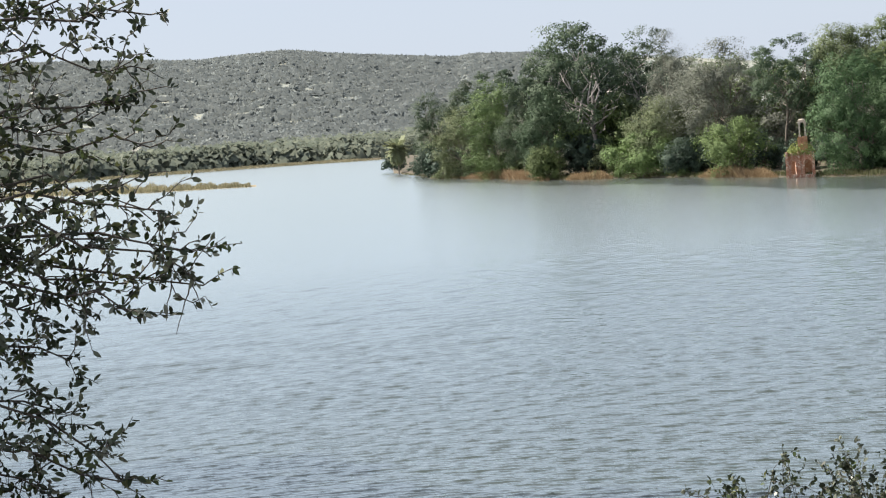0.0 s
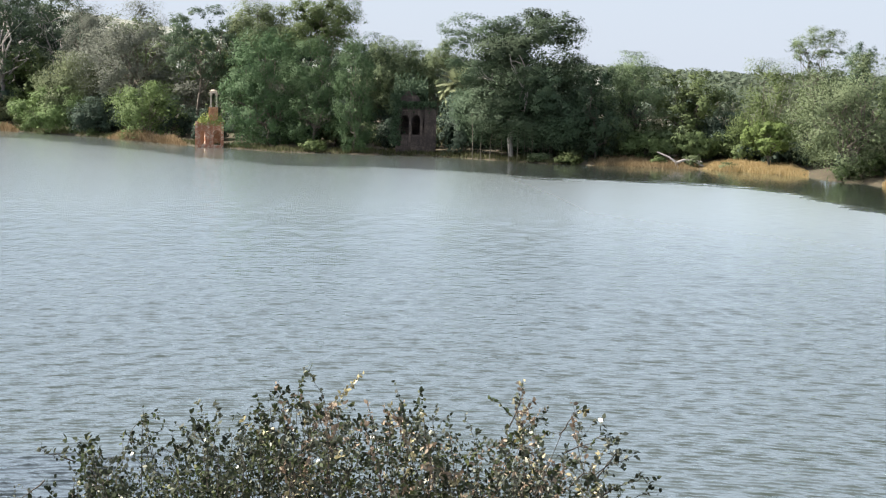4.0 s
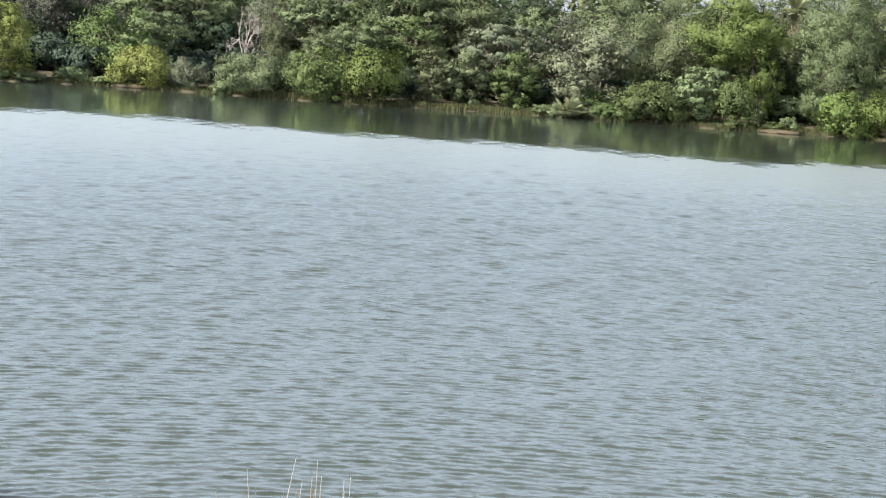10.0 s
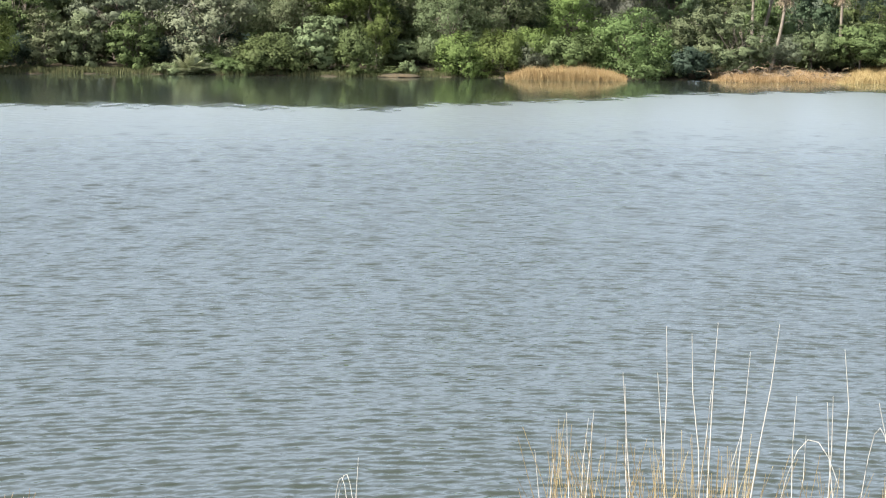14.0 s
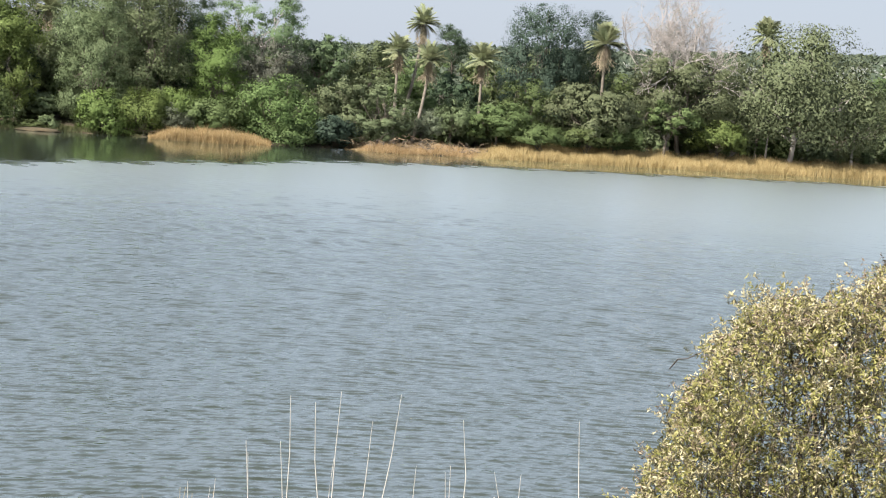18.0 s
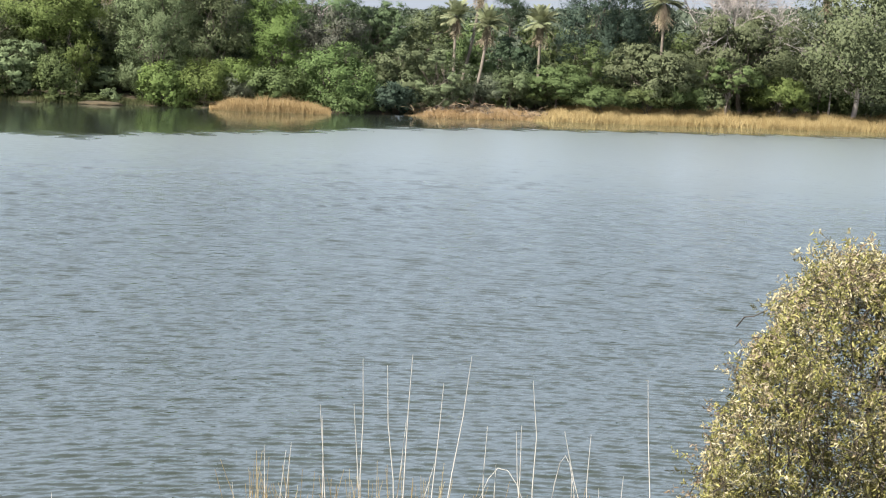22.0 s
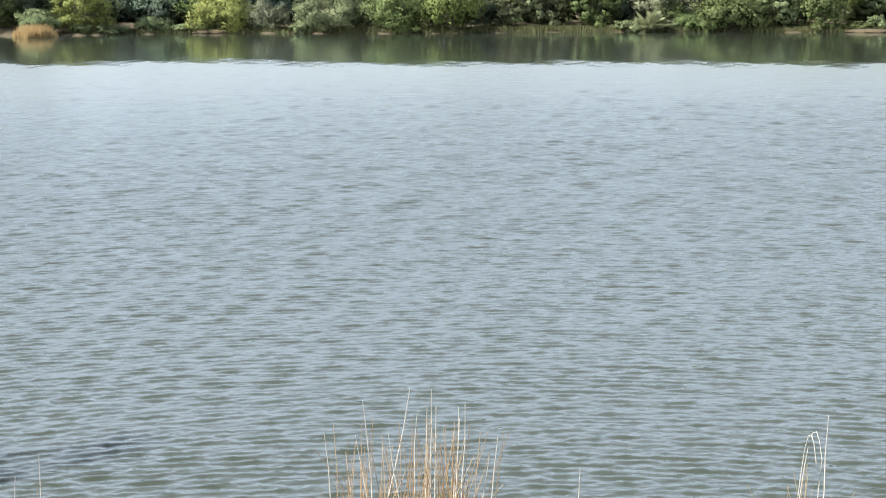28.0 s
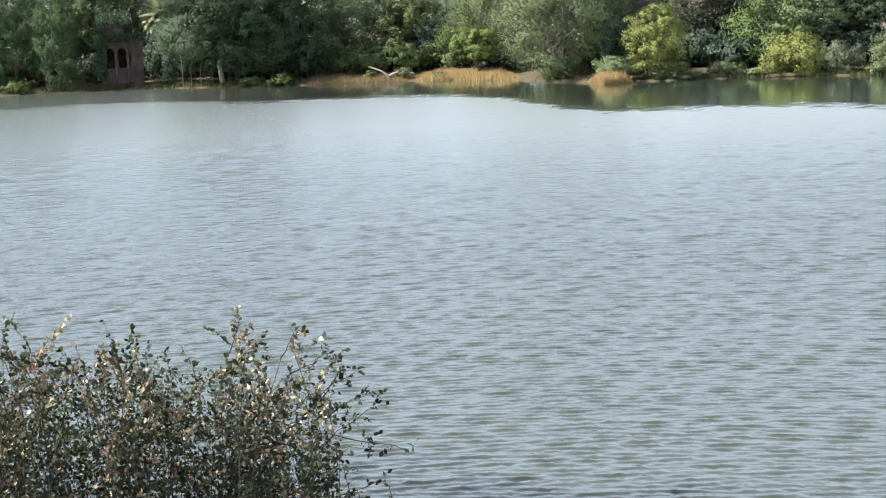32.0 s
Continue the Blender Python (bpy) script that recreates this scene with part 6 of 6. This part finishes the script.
def overhanging_tree():
    rng = np.random.default_rng(120)
    R = 5.0
    eye = (-0.24, -0.04, EYE + 0.06)
    turn = 0.36  # the whole tree as it stands about its foot
    wood, main = [], []
    foot = np.array(eye) * [1, 1, 0] + np.array(polar(-69, R, 6.0))
    fork = at(-67, -8, R, eye)
    crown = at(-65.5, 3, R + 0.1, eye)
    wood.append(tube(curve(rng, foot, fork, 0, 5, 0.02), np.linspace(0.07, 0.055, 5), 8))
    wood.append(tube(curve(rng, fork, crown, 0, 6, 0.03), np.linspace(0.055, 0.03, 6), 8))
    limbs = []
    for s, th, el, sag in ((0.95, -54.6, 4.9, 0.10), (0.9, -55.4, 3.2, 0.08), (0.75, -55.0, 0.4, 0.05), (0.7, -55.6, 2.2, 0.06), (0.6, -54.9, -1.8, 0.06), (0.5, -54.3, -3.8, 0.10), (0.4, -56.0, -5.4, 0.08),
                           (0.35, -56.8, -2.6, 0.04), (0.3, -58.4, -6.6, 0.06), (0.05, -60.5, -9.5, 0.02), (0.1, -61.5, -6.0, 0.02), (0.4, -60.5, -3.0, 0.02), (0.5, -60.8, -0.5, 0.02), (0.2, -61.8, -10.5, 0.02), (0.0, -60.0, -12.5, 0.02), (0.15, -57.0, -10.8, 0.12), (0.1, -58.6, -8.4, 0.06), (0.0, -59.5, -11.0, 0.05), (0.8, -56.5, 6.0, 0.05), (0.65, -57.5, 1.5, 0.05),
                           (0.5, -57.5, -1.0, 0.05), (0.3, -59.0, -4.5, 0.05), (0.55, -56.0, -0.8, 0.04), (0.45, -56.3, -4.2, 0.03), (0.85, -58.8, 4.2, 0.05), (0.2, -60.0, -7.5, 0.02), (0.35, -53.9, -3.3, 0.12), (0.3, -53.6, -4.5, 0.12), (0.1, -57.0, -10.9, 0.04)):
        a = fork * (1 - s) + crown * s
        limbs.append(curve(rng, a, at(th + turn, el, R + rng.uniform(-0.25, 0.25), eye), sag, 9, 0.025))
    dark, green, glint = [], [], []
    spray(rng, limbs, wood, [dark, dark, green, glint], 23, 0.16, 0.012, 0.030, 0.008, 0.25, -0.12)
    for a, b in (((-53.7, -4.0), (-53.35, -5.2)), ((-53.7, -4.4), (-54.3, -6.1)), ((-54.3, -4.2), (-54.6, -5.6))):
        wood.append(tube(curve(rng, at(*a, R, eye), at(*b, R, eye), 0.02, 6, 0.02), np.linspace(0.003, 0.0012, 6), 4))
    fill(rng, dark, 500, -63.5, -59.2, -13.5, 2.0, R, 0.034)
    bush("overhanging_tree", "dark small-leaved tree overhanging the near bank in shade", "tree", wood, [("dark_leaves", "near_dark", dark, ""), ("green_leaves", "near_bush", green, "slightly lighter green leaves"), ("pale_leaves", "near_glint", glint, "greyish leaves, sky glint put into their colour")], foot, NEAR_BARK)


def shaded_bush():
    rng = np.random.default_rng(121)
    R = 6.8
    wood, dark, pale, green, rust, glint = [], [], [], [], [], []
    foot = np.array(polar(-27, R, 5.5))
    edge_a = [-39.6, -38.4, -37.0, -36.0, -34.1, -32.2, -30.8, -28.7, -27.7, -26.6, -25.2, -23.8, -22.8, -22.0, -21.0, -19.9, -19.3, -18.0, -16.2]
    edge_e = [-14.4, -12.9, -12.2, -11.1, -11.3, -11.1, -10.0, -9.9, -10.2, -10.6, -10.6, -10.9, -11.1, -10.4, -11.2, -11.0, -12.6, -12.6, -15.4]
    for i in range(190):
        th = rng.uniform(-39.4, -18.6)
        top = float(np.interp(th, edge_a, edge_e)) - 1.0 + 0.8 * rng.random() ** 3
        el = top - abs(rng.normal(0, 2.0)) * (i % 4 > 0)
        r = R + rng.uniform(-0.5, 0.6)
        base = np.array(polar(th * 0.72 - 7.5 + rng.normal(0, 1.0), r, 5.6))
        p = curve(rng, base, at(th, el, r), 0.0, 7, 0.035)
        # upper right part gets paler, browner leaf sets: sunlight put into leaf colour
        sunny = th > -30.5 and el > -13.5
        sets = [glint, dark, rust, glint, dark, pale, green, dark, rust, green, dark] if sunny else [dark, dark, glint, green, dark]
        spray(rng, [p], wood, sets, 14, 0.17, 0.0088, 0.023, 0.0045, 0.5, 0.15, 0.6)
    for th0, e0, th1, e1 in ((-19.6, -14.2, -16.2, -15.1), (-19.0, -13.6, -17.6, -12.9), (-19.2, -13.0, -18.4, -12.0), (-19.5, -15.6, -17.6, -14.4), (-22.4, -11.4, -21.97, -10.05), (-20.6, -11.6, -19.8, -10.6), (-20.4, -12.2, -18.9, -11.5), (-19.8, -14.8, -17.2, -13.4), (-19.6, -16.4, -17.0, -16.0), (-20.2, -13.4, -18.0, -12.2), (-38.6, -13.2, -39.6, -13.9), (-37.6, -12.6, -38.6, -12.3)):
        p = curve(rng, at(th0, e0, R), at(th1, e1, R), 0.02, 6, 0.04)
        spray(rng, [p], wood, [dark, glint, pale if th1 > -22.2 and e1 > -11 else dark], 5, 0.08, 0.014, 0.026, 0.0035, 0.4, 0.05, 0.6)
    inner_a, inner_e = [-38, -35, -31, -28, -23, -20, -18.8], [-14.6, -12.6, -11.8, -11.3, -12.0, -13.0, -16.0]
    inner = lambda t: np.interp(t, inner_a, inner_e)
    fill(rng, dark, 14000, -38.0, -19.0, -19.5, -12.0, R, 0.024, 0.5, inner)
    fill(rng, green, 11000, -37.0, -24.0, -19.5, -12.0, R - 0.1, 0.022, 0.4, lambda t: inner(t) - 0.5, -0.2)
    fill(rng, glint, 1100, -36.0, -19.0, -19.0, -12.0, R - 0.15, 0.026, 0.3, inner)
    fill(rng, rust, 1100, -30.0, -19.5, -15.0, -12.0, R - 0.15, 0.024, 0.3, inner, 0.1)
    bush("lakeside_bush", "dense small-leaved bush with pale sun-coloured leaf tips on the near bank", "bush", wood, [("dark_leaves", "near_dark", dark, ""), ("green_leaves", "near_bush", green, ""), ("grey_leaves", "near_glint", glint, "greyish leaves, sky glint put into their colour"), ("brown_leaves", "near_rust", rust, "dry brown leaves"), ("pale_leaves", "near_pale", pale, "pale curled leaves, sunlight put into their colour")], foot, NEAR_BARK)


def sunlit_bush():
    rng = np.random.default_rng(122)
    R = 7.0
    wood, green, pale, dark, rust = [], [], [], [], []
    foot = np.array(polar(50, R, 5.5))
    edge_a = [41.6, 42.2, 42.9, 43.5, 44.4, 44.8, 45.5, 46.3, 47.4, 48.7, 49.7, 50.7, 52, 55, 58]
    edge_e = [-16.0, -14.6, -12.4, -10.4, -9.5, -8.2, -7.4, -6.4, -6.6, -6.2, -5.4, -4.9, -4.8, -4.6, -4.8]
    edge = lambda t: np.interp(t, edge_a, edge_e)
    swell = lambda t, e: 0.32 * np.sin(t * 1.9 + e * 1.1 + 0.6) * np.sin(e * 1.3 - t * 0.7) + 0.16 * np.sin(t * 4.7 - e * 3.1)
    for i in range(300):
        th = 42.2 + 11.8 * rng.random() ** 0.85
        top = float(edge(th))
        outline = i % 3 == 0
        el = top - (rng.uniform(0.4, 1.0) if outline else rng.uniform(0.3, max(0.5, 17.8 + top)))
        bulge = 0.6 * math.sin(math.pi * min(1, max(0, (el + 18) / (top + 18.5))))
        r = R - bulge + float(swell(th, el)) + rng.uniform(-0.15, 0.2)
        tip = at(th, el, r)
        base = tip + np.array([0, 0, -0.42]) + np.array(polar(52, 0.4)) + rng.normal(0, 0.12, 3)
        p = curve(rng, base, tip, 0.05, 6, 0.035)
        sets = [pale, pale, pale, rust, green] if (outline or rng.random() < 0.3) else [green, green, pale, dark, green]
        spray(rng, [p], wood, sets, 13, 0.13 if outline else 0.15, 0.0065, 0.020, 0.0035, 0.4, 0.05, 0.27)
    for i in range(16):
        th = rng.uniform(46.5, 57)
        wood.append(tube(curve(rng, np.array(polar(th, R + 0.3, 5.4)), at(th, float(edge(th)) - 2.0, R + 0.2), 0, 6, 0.04), np.linspace(0.02, 0.008, 6), 5))
    for i in range(240):  # bare tangled twigs
        th = 46.0 + 7.2 * rng.random()
        el = float(edge(th)) - rng.uniform(1.4, 9.0)
        a = at(th, el, R - 0.55 + float(swell(th, el)))
        wood.append(tube(curve(rng, a, a + rng.normal(0, 0.07, 3), 0.15, 6, 0.06), np.linspace(0.002, 0.001, 6), 4))
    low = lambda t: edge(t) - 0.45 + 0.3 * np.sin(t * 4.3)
    # dark leaves set deepest, painting the shaded gaps of the bush
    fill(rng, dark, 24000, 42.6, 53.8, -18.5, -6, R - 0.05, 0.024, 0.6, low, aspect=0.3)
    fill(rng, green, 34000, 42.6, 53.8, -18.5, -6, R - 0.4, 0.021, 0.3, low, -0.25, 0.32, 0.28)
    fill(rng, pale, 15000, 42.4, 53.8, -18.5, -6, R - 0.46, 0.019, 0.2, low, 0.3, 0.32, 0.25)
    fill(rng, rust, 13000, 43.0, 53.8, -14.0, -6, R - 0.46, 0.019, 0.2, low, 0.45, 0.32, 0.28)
    bush("sunlit_bush", "sunlit yellow-green bush with straw-pale leaf tips on the near bank", "bush", wood, [("green_leaves", "near_sunlit", green, ""), ("brown_leaves", "near_rust", rust, "dry brown leaves"), ("pale_leaves", "near_pale", pale, "bleached pale leaves"), ("dark_leaves", "sunlit_inner_shade", dark, "")], foot, NEAR_BARK)


def grass_clump(label, stalks, seed, R=6.0, blades_from=None, bent=()):
    """Tall dry grass: named stalks (foot bearing, tip bearing, tip elevation) and a tuft of blades round the foot."""
    rng = np.random.default_rng(seed)
    root = tagged(new("grass_clump"), label, "grass", "dry grasses of the near bank")
    for th0, th1, el in stalks:
        r = R + rng.uniform(-0.1, 0.1)
        foot = np.array(polar(th0, r, float(ground_height(th0, r)) - 0.02))
        tip = at(th1, el, r + rng.uniform(-0.1, 0.1))
        p = curve(rng, foot, tip, 0.0, 9, 0.0028)
        arch = np.sin(np.pi * np.linspace(0, 1, 9)) * rng.normal(0, 0.012)
        p += np.array(polar(th0 + 90, 1.0))[None] * arch[:, None]
        v, f = tube(p, np.concatenate([np.linspace(0.0036, 0.0024, 6), [0.002, 0.0015, 0.0007]]), 5)
        part("stalk", polygons("stalk", v, f, LEAF["grass_stalk"], True), root)
    for th0, th1, el1, th2, el2 in bent:
        foot = np.array(polar(th0, R, float(ground_height(th0, R)) - 0.02))
        u = np.linspace(0, 1, 11)[:, None]
        knee, end = at(th1, el1, R), at(th2, el2, R - 0.1)
        p = foot * (1 - u) ** 2 + (2 * knee - (foot + end) / 2) * 2 * u * (1 - u) + end * u ** 2
        v, f = tube(p, np.linspace(0.0019, 0.0009, 11), 5)
        part("bent_stem", polygons("bent_stem", v, f, LEAF["grass_stalk"], True), root, "bent dry stem")
    if blades_from:
        pieces = []
        for a, e0, e1 in [(rng.uniform(t0, t1), e0, e1) for t0, t1, e0, e1, count in blades_from for k in range(count)]:
            b = R + rng.uniform(-0.35, 0.35)
            foot = np.array(polar(a + rng.normal(0, 0.5), b, float(ground_height(a, b)) - 0.02))
            tip = at(a + rng.normal(0, 0.5), rng.uniform(e0, e1), b + rng.normal(0, 0.12))
            p = curve(rng, foot, tip, 0, 7, 0.006)
            bend = np.clip(np.linspace(-0.6, 1, 7), 0, 1) ** 2 * rng.uniform(0, 0.3) ** 2 * 2
            p[:, 0] += bend * rng.choice([-1, 1])
            p[:, 2] -= bend * 0.5
            pieces.append(tube(p, np.linspace(0.0028, 0.0008, 7), 4))
        v, f = join(pieces)
        part("tuft", polygons("tuft", v, f, LEAF["dry_tuft"], True), root)
    return root


def bank_tree(x, y, height, width, k, shape="tall"):
    """A tall tree on the near bank, beside and behind the viewpoint."""
    root = tagged(new("bank_tree"), "tall shady broadleaf tree on the near bank", "tree", "trees of the near bank")
    part("crown", crown_of(shape, "mid", k % 3), root, "", LEAF["dark"]).matrix_basis = Matrix.LocRotScale((0, 0, 0.3), None, Vector((1, 1, 0.7)))
    part("trunk", trunk_of(shape, "mid", k % 3, 0.55), root, "", BARK).matrix_basis = Matrix.LocRotScale((0, 0, 0.35), None, Vector((1, 1, 0.63)))
    th = math.degrees(math.atan2(x, y))
    root.matrix_basis = Matrix.LocRotScale((x, y, float(ground_height(th, math.hypot(x, y))) - 0.1), None, Vector((width, width, height)))


# out of view; set where their shadows reach the near water and bush
for i, (x, y, h, w) in enumerate(((-18, 0.4, 14.0, 8), (-30, 6.5, 20, 12), (-42, 16, 33, 11), (-50, 17, 32, 12), (-59, 16, 24, 13), (-69, 12.5, 17, 12))):
    bank_tree(x, y, h, w, i % 4, "tall" if i else "open")
overhanging_tree()
shaded_bush()
sunlit_bush()
grass_clump("tall pale dry grass stalks leaning over the near bank", [(31.0, 30.2, -11.64), (32.2, 31.09, -11.83), (31.6, 31.98, -11.41), (31.8, 33.12, -12.36), (32.4, 34.08, -11.37), (37.6, 36.3, -12.06), (40.9, 40.39, -11.74), (26.4, 25.7, -16.07), (27.8, 26.79, -14.75), (26.5, 27.76, -14.62), (30.0, 28.73, -13.28), (30.0, 28.81, -13.68), (31.6, 29.96, -13.23), (35.2, 34.77, -13.75), (36.4, 36.02, -13.66), (37.4, 35.83, -13.88), (34.3, 35.15, -15.01), (26.4, 27.56, -14.92), (30.9, 31.84, -13.73), (30.7, 32.94, -15.16), (25.9, 26.38, -16.35)], 130, 6.0, ((26.4, 28.6, -18.6, -14.8, 90), (29.2, 30.4, -18.4, -15.2, 50), (30.8, 33.4, -18.6, -15.0, 130), (35.0, 37.0, -18.6, -15.6, 50), (27.0, 38.0, -19.5, -17.2, 120)), ((33.4, 34.6, -16.4, 36.4, -16.7),))
grass_clump("straw-coloured grass tuft with pale stalks on the near bank", [(2.5, 1.28, -17.32), (2.8, 2.05, -18.02), (4.1, 2.41, -17.44), (3.5, 2.7, -16.28), (4.8, 3.6, -17.37), (2.1, 4.42, -15.84), (3.8, 4.68, -16.61), (5.2, 5.2, -15.93), (5.1, 5.36, -16.42), (5.4, 6.18, -16.52), (5.5, 6.42, -16.42), (6.0, 7.28, -18.27), (5.9, 7.61, -17.5), (4.8, 5.03, -16.51), (5.5, 6.22, -16.91)], 131, 6.0, ((2.0, 6.8, -19.6, -16.8, 130),))
grass_clump("broken bent grass stem on the near bank", [(19.0, 19.37, -16.46), (18.6, 19.2, -17.9)], 132, 6.0, ((18.0, 19.4, -19.0, -17.9, 10),), ((17.9, 18.6, -18.2, 19.2, -18.0), (18.0, 18.5, -18.3, 19.0, -18.1)))
grass_clump("thin pale grass stalks beside a sunlit bush", [(41.0, 37.54, -13.75), (38.5, 38.49, -13.77), (39.6, 39.75, -15.13), (44.0, 41.52, -16.12), (38.2, 37.9, -15.2), (39.0, 38.9, -15.6)], 133, 6.0, ((37.6, 39.4, -18.0, -15.4, 18), (41.4, 42.6, -17.2, -15.4, 24)), ((36.6, 37.3, -15.6, 38.2, -17.0),))
grass_clump("few thin dry grass stalks on the near bank", [(22.6, 22.0, -18.0), (10.4, 10.6, -18.6), (-9.6, -8.84, -17.5), (-9.9, -9.7, -18.2)], 134, 6.0, ((-10.0, -9.0, -19.6, -18.4, 8),))
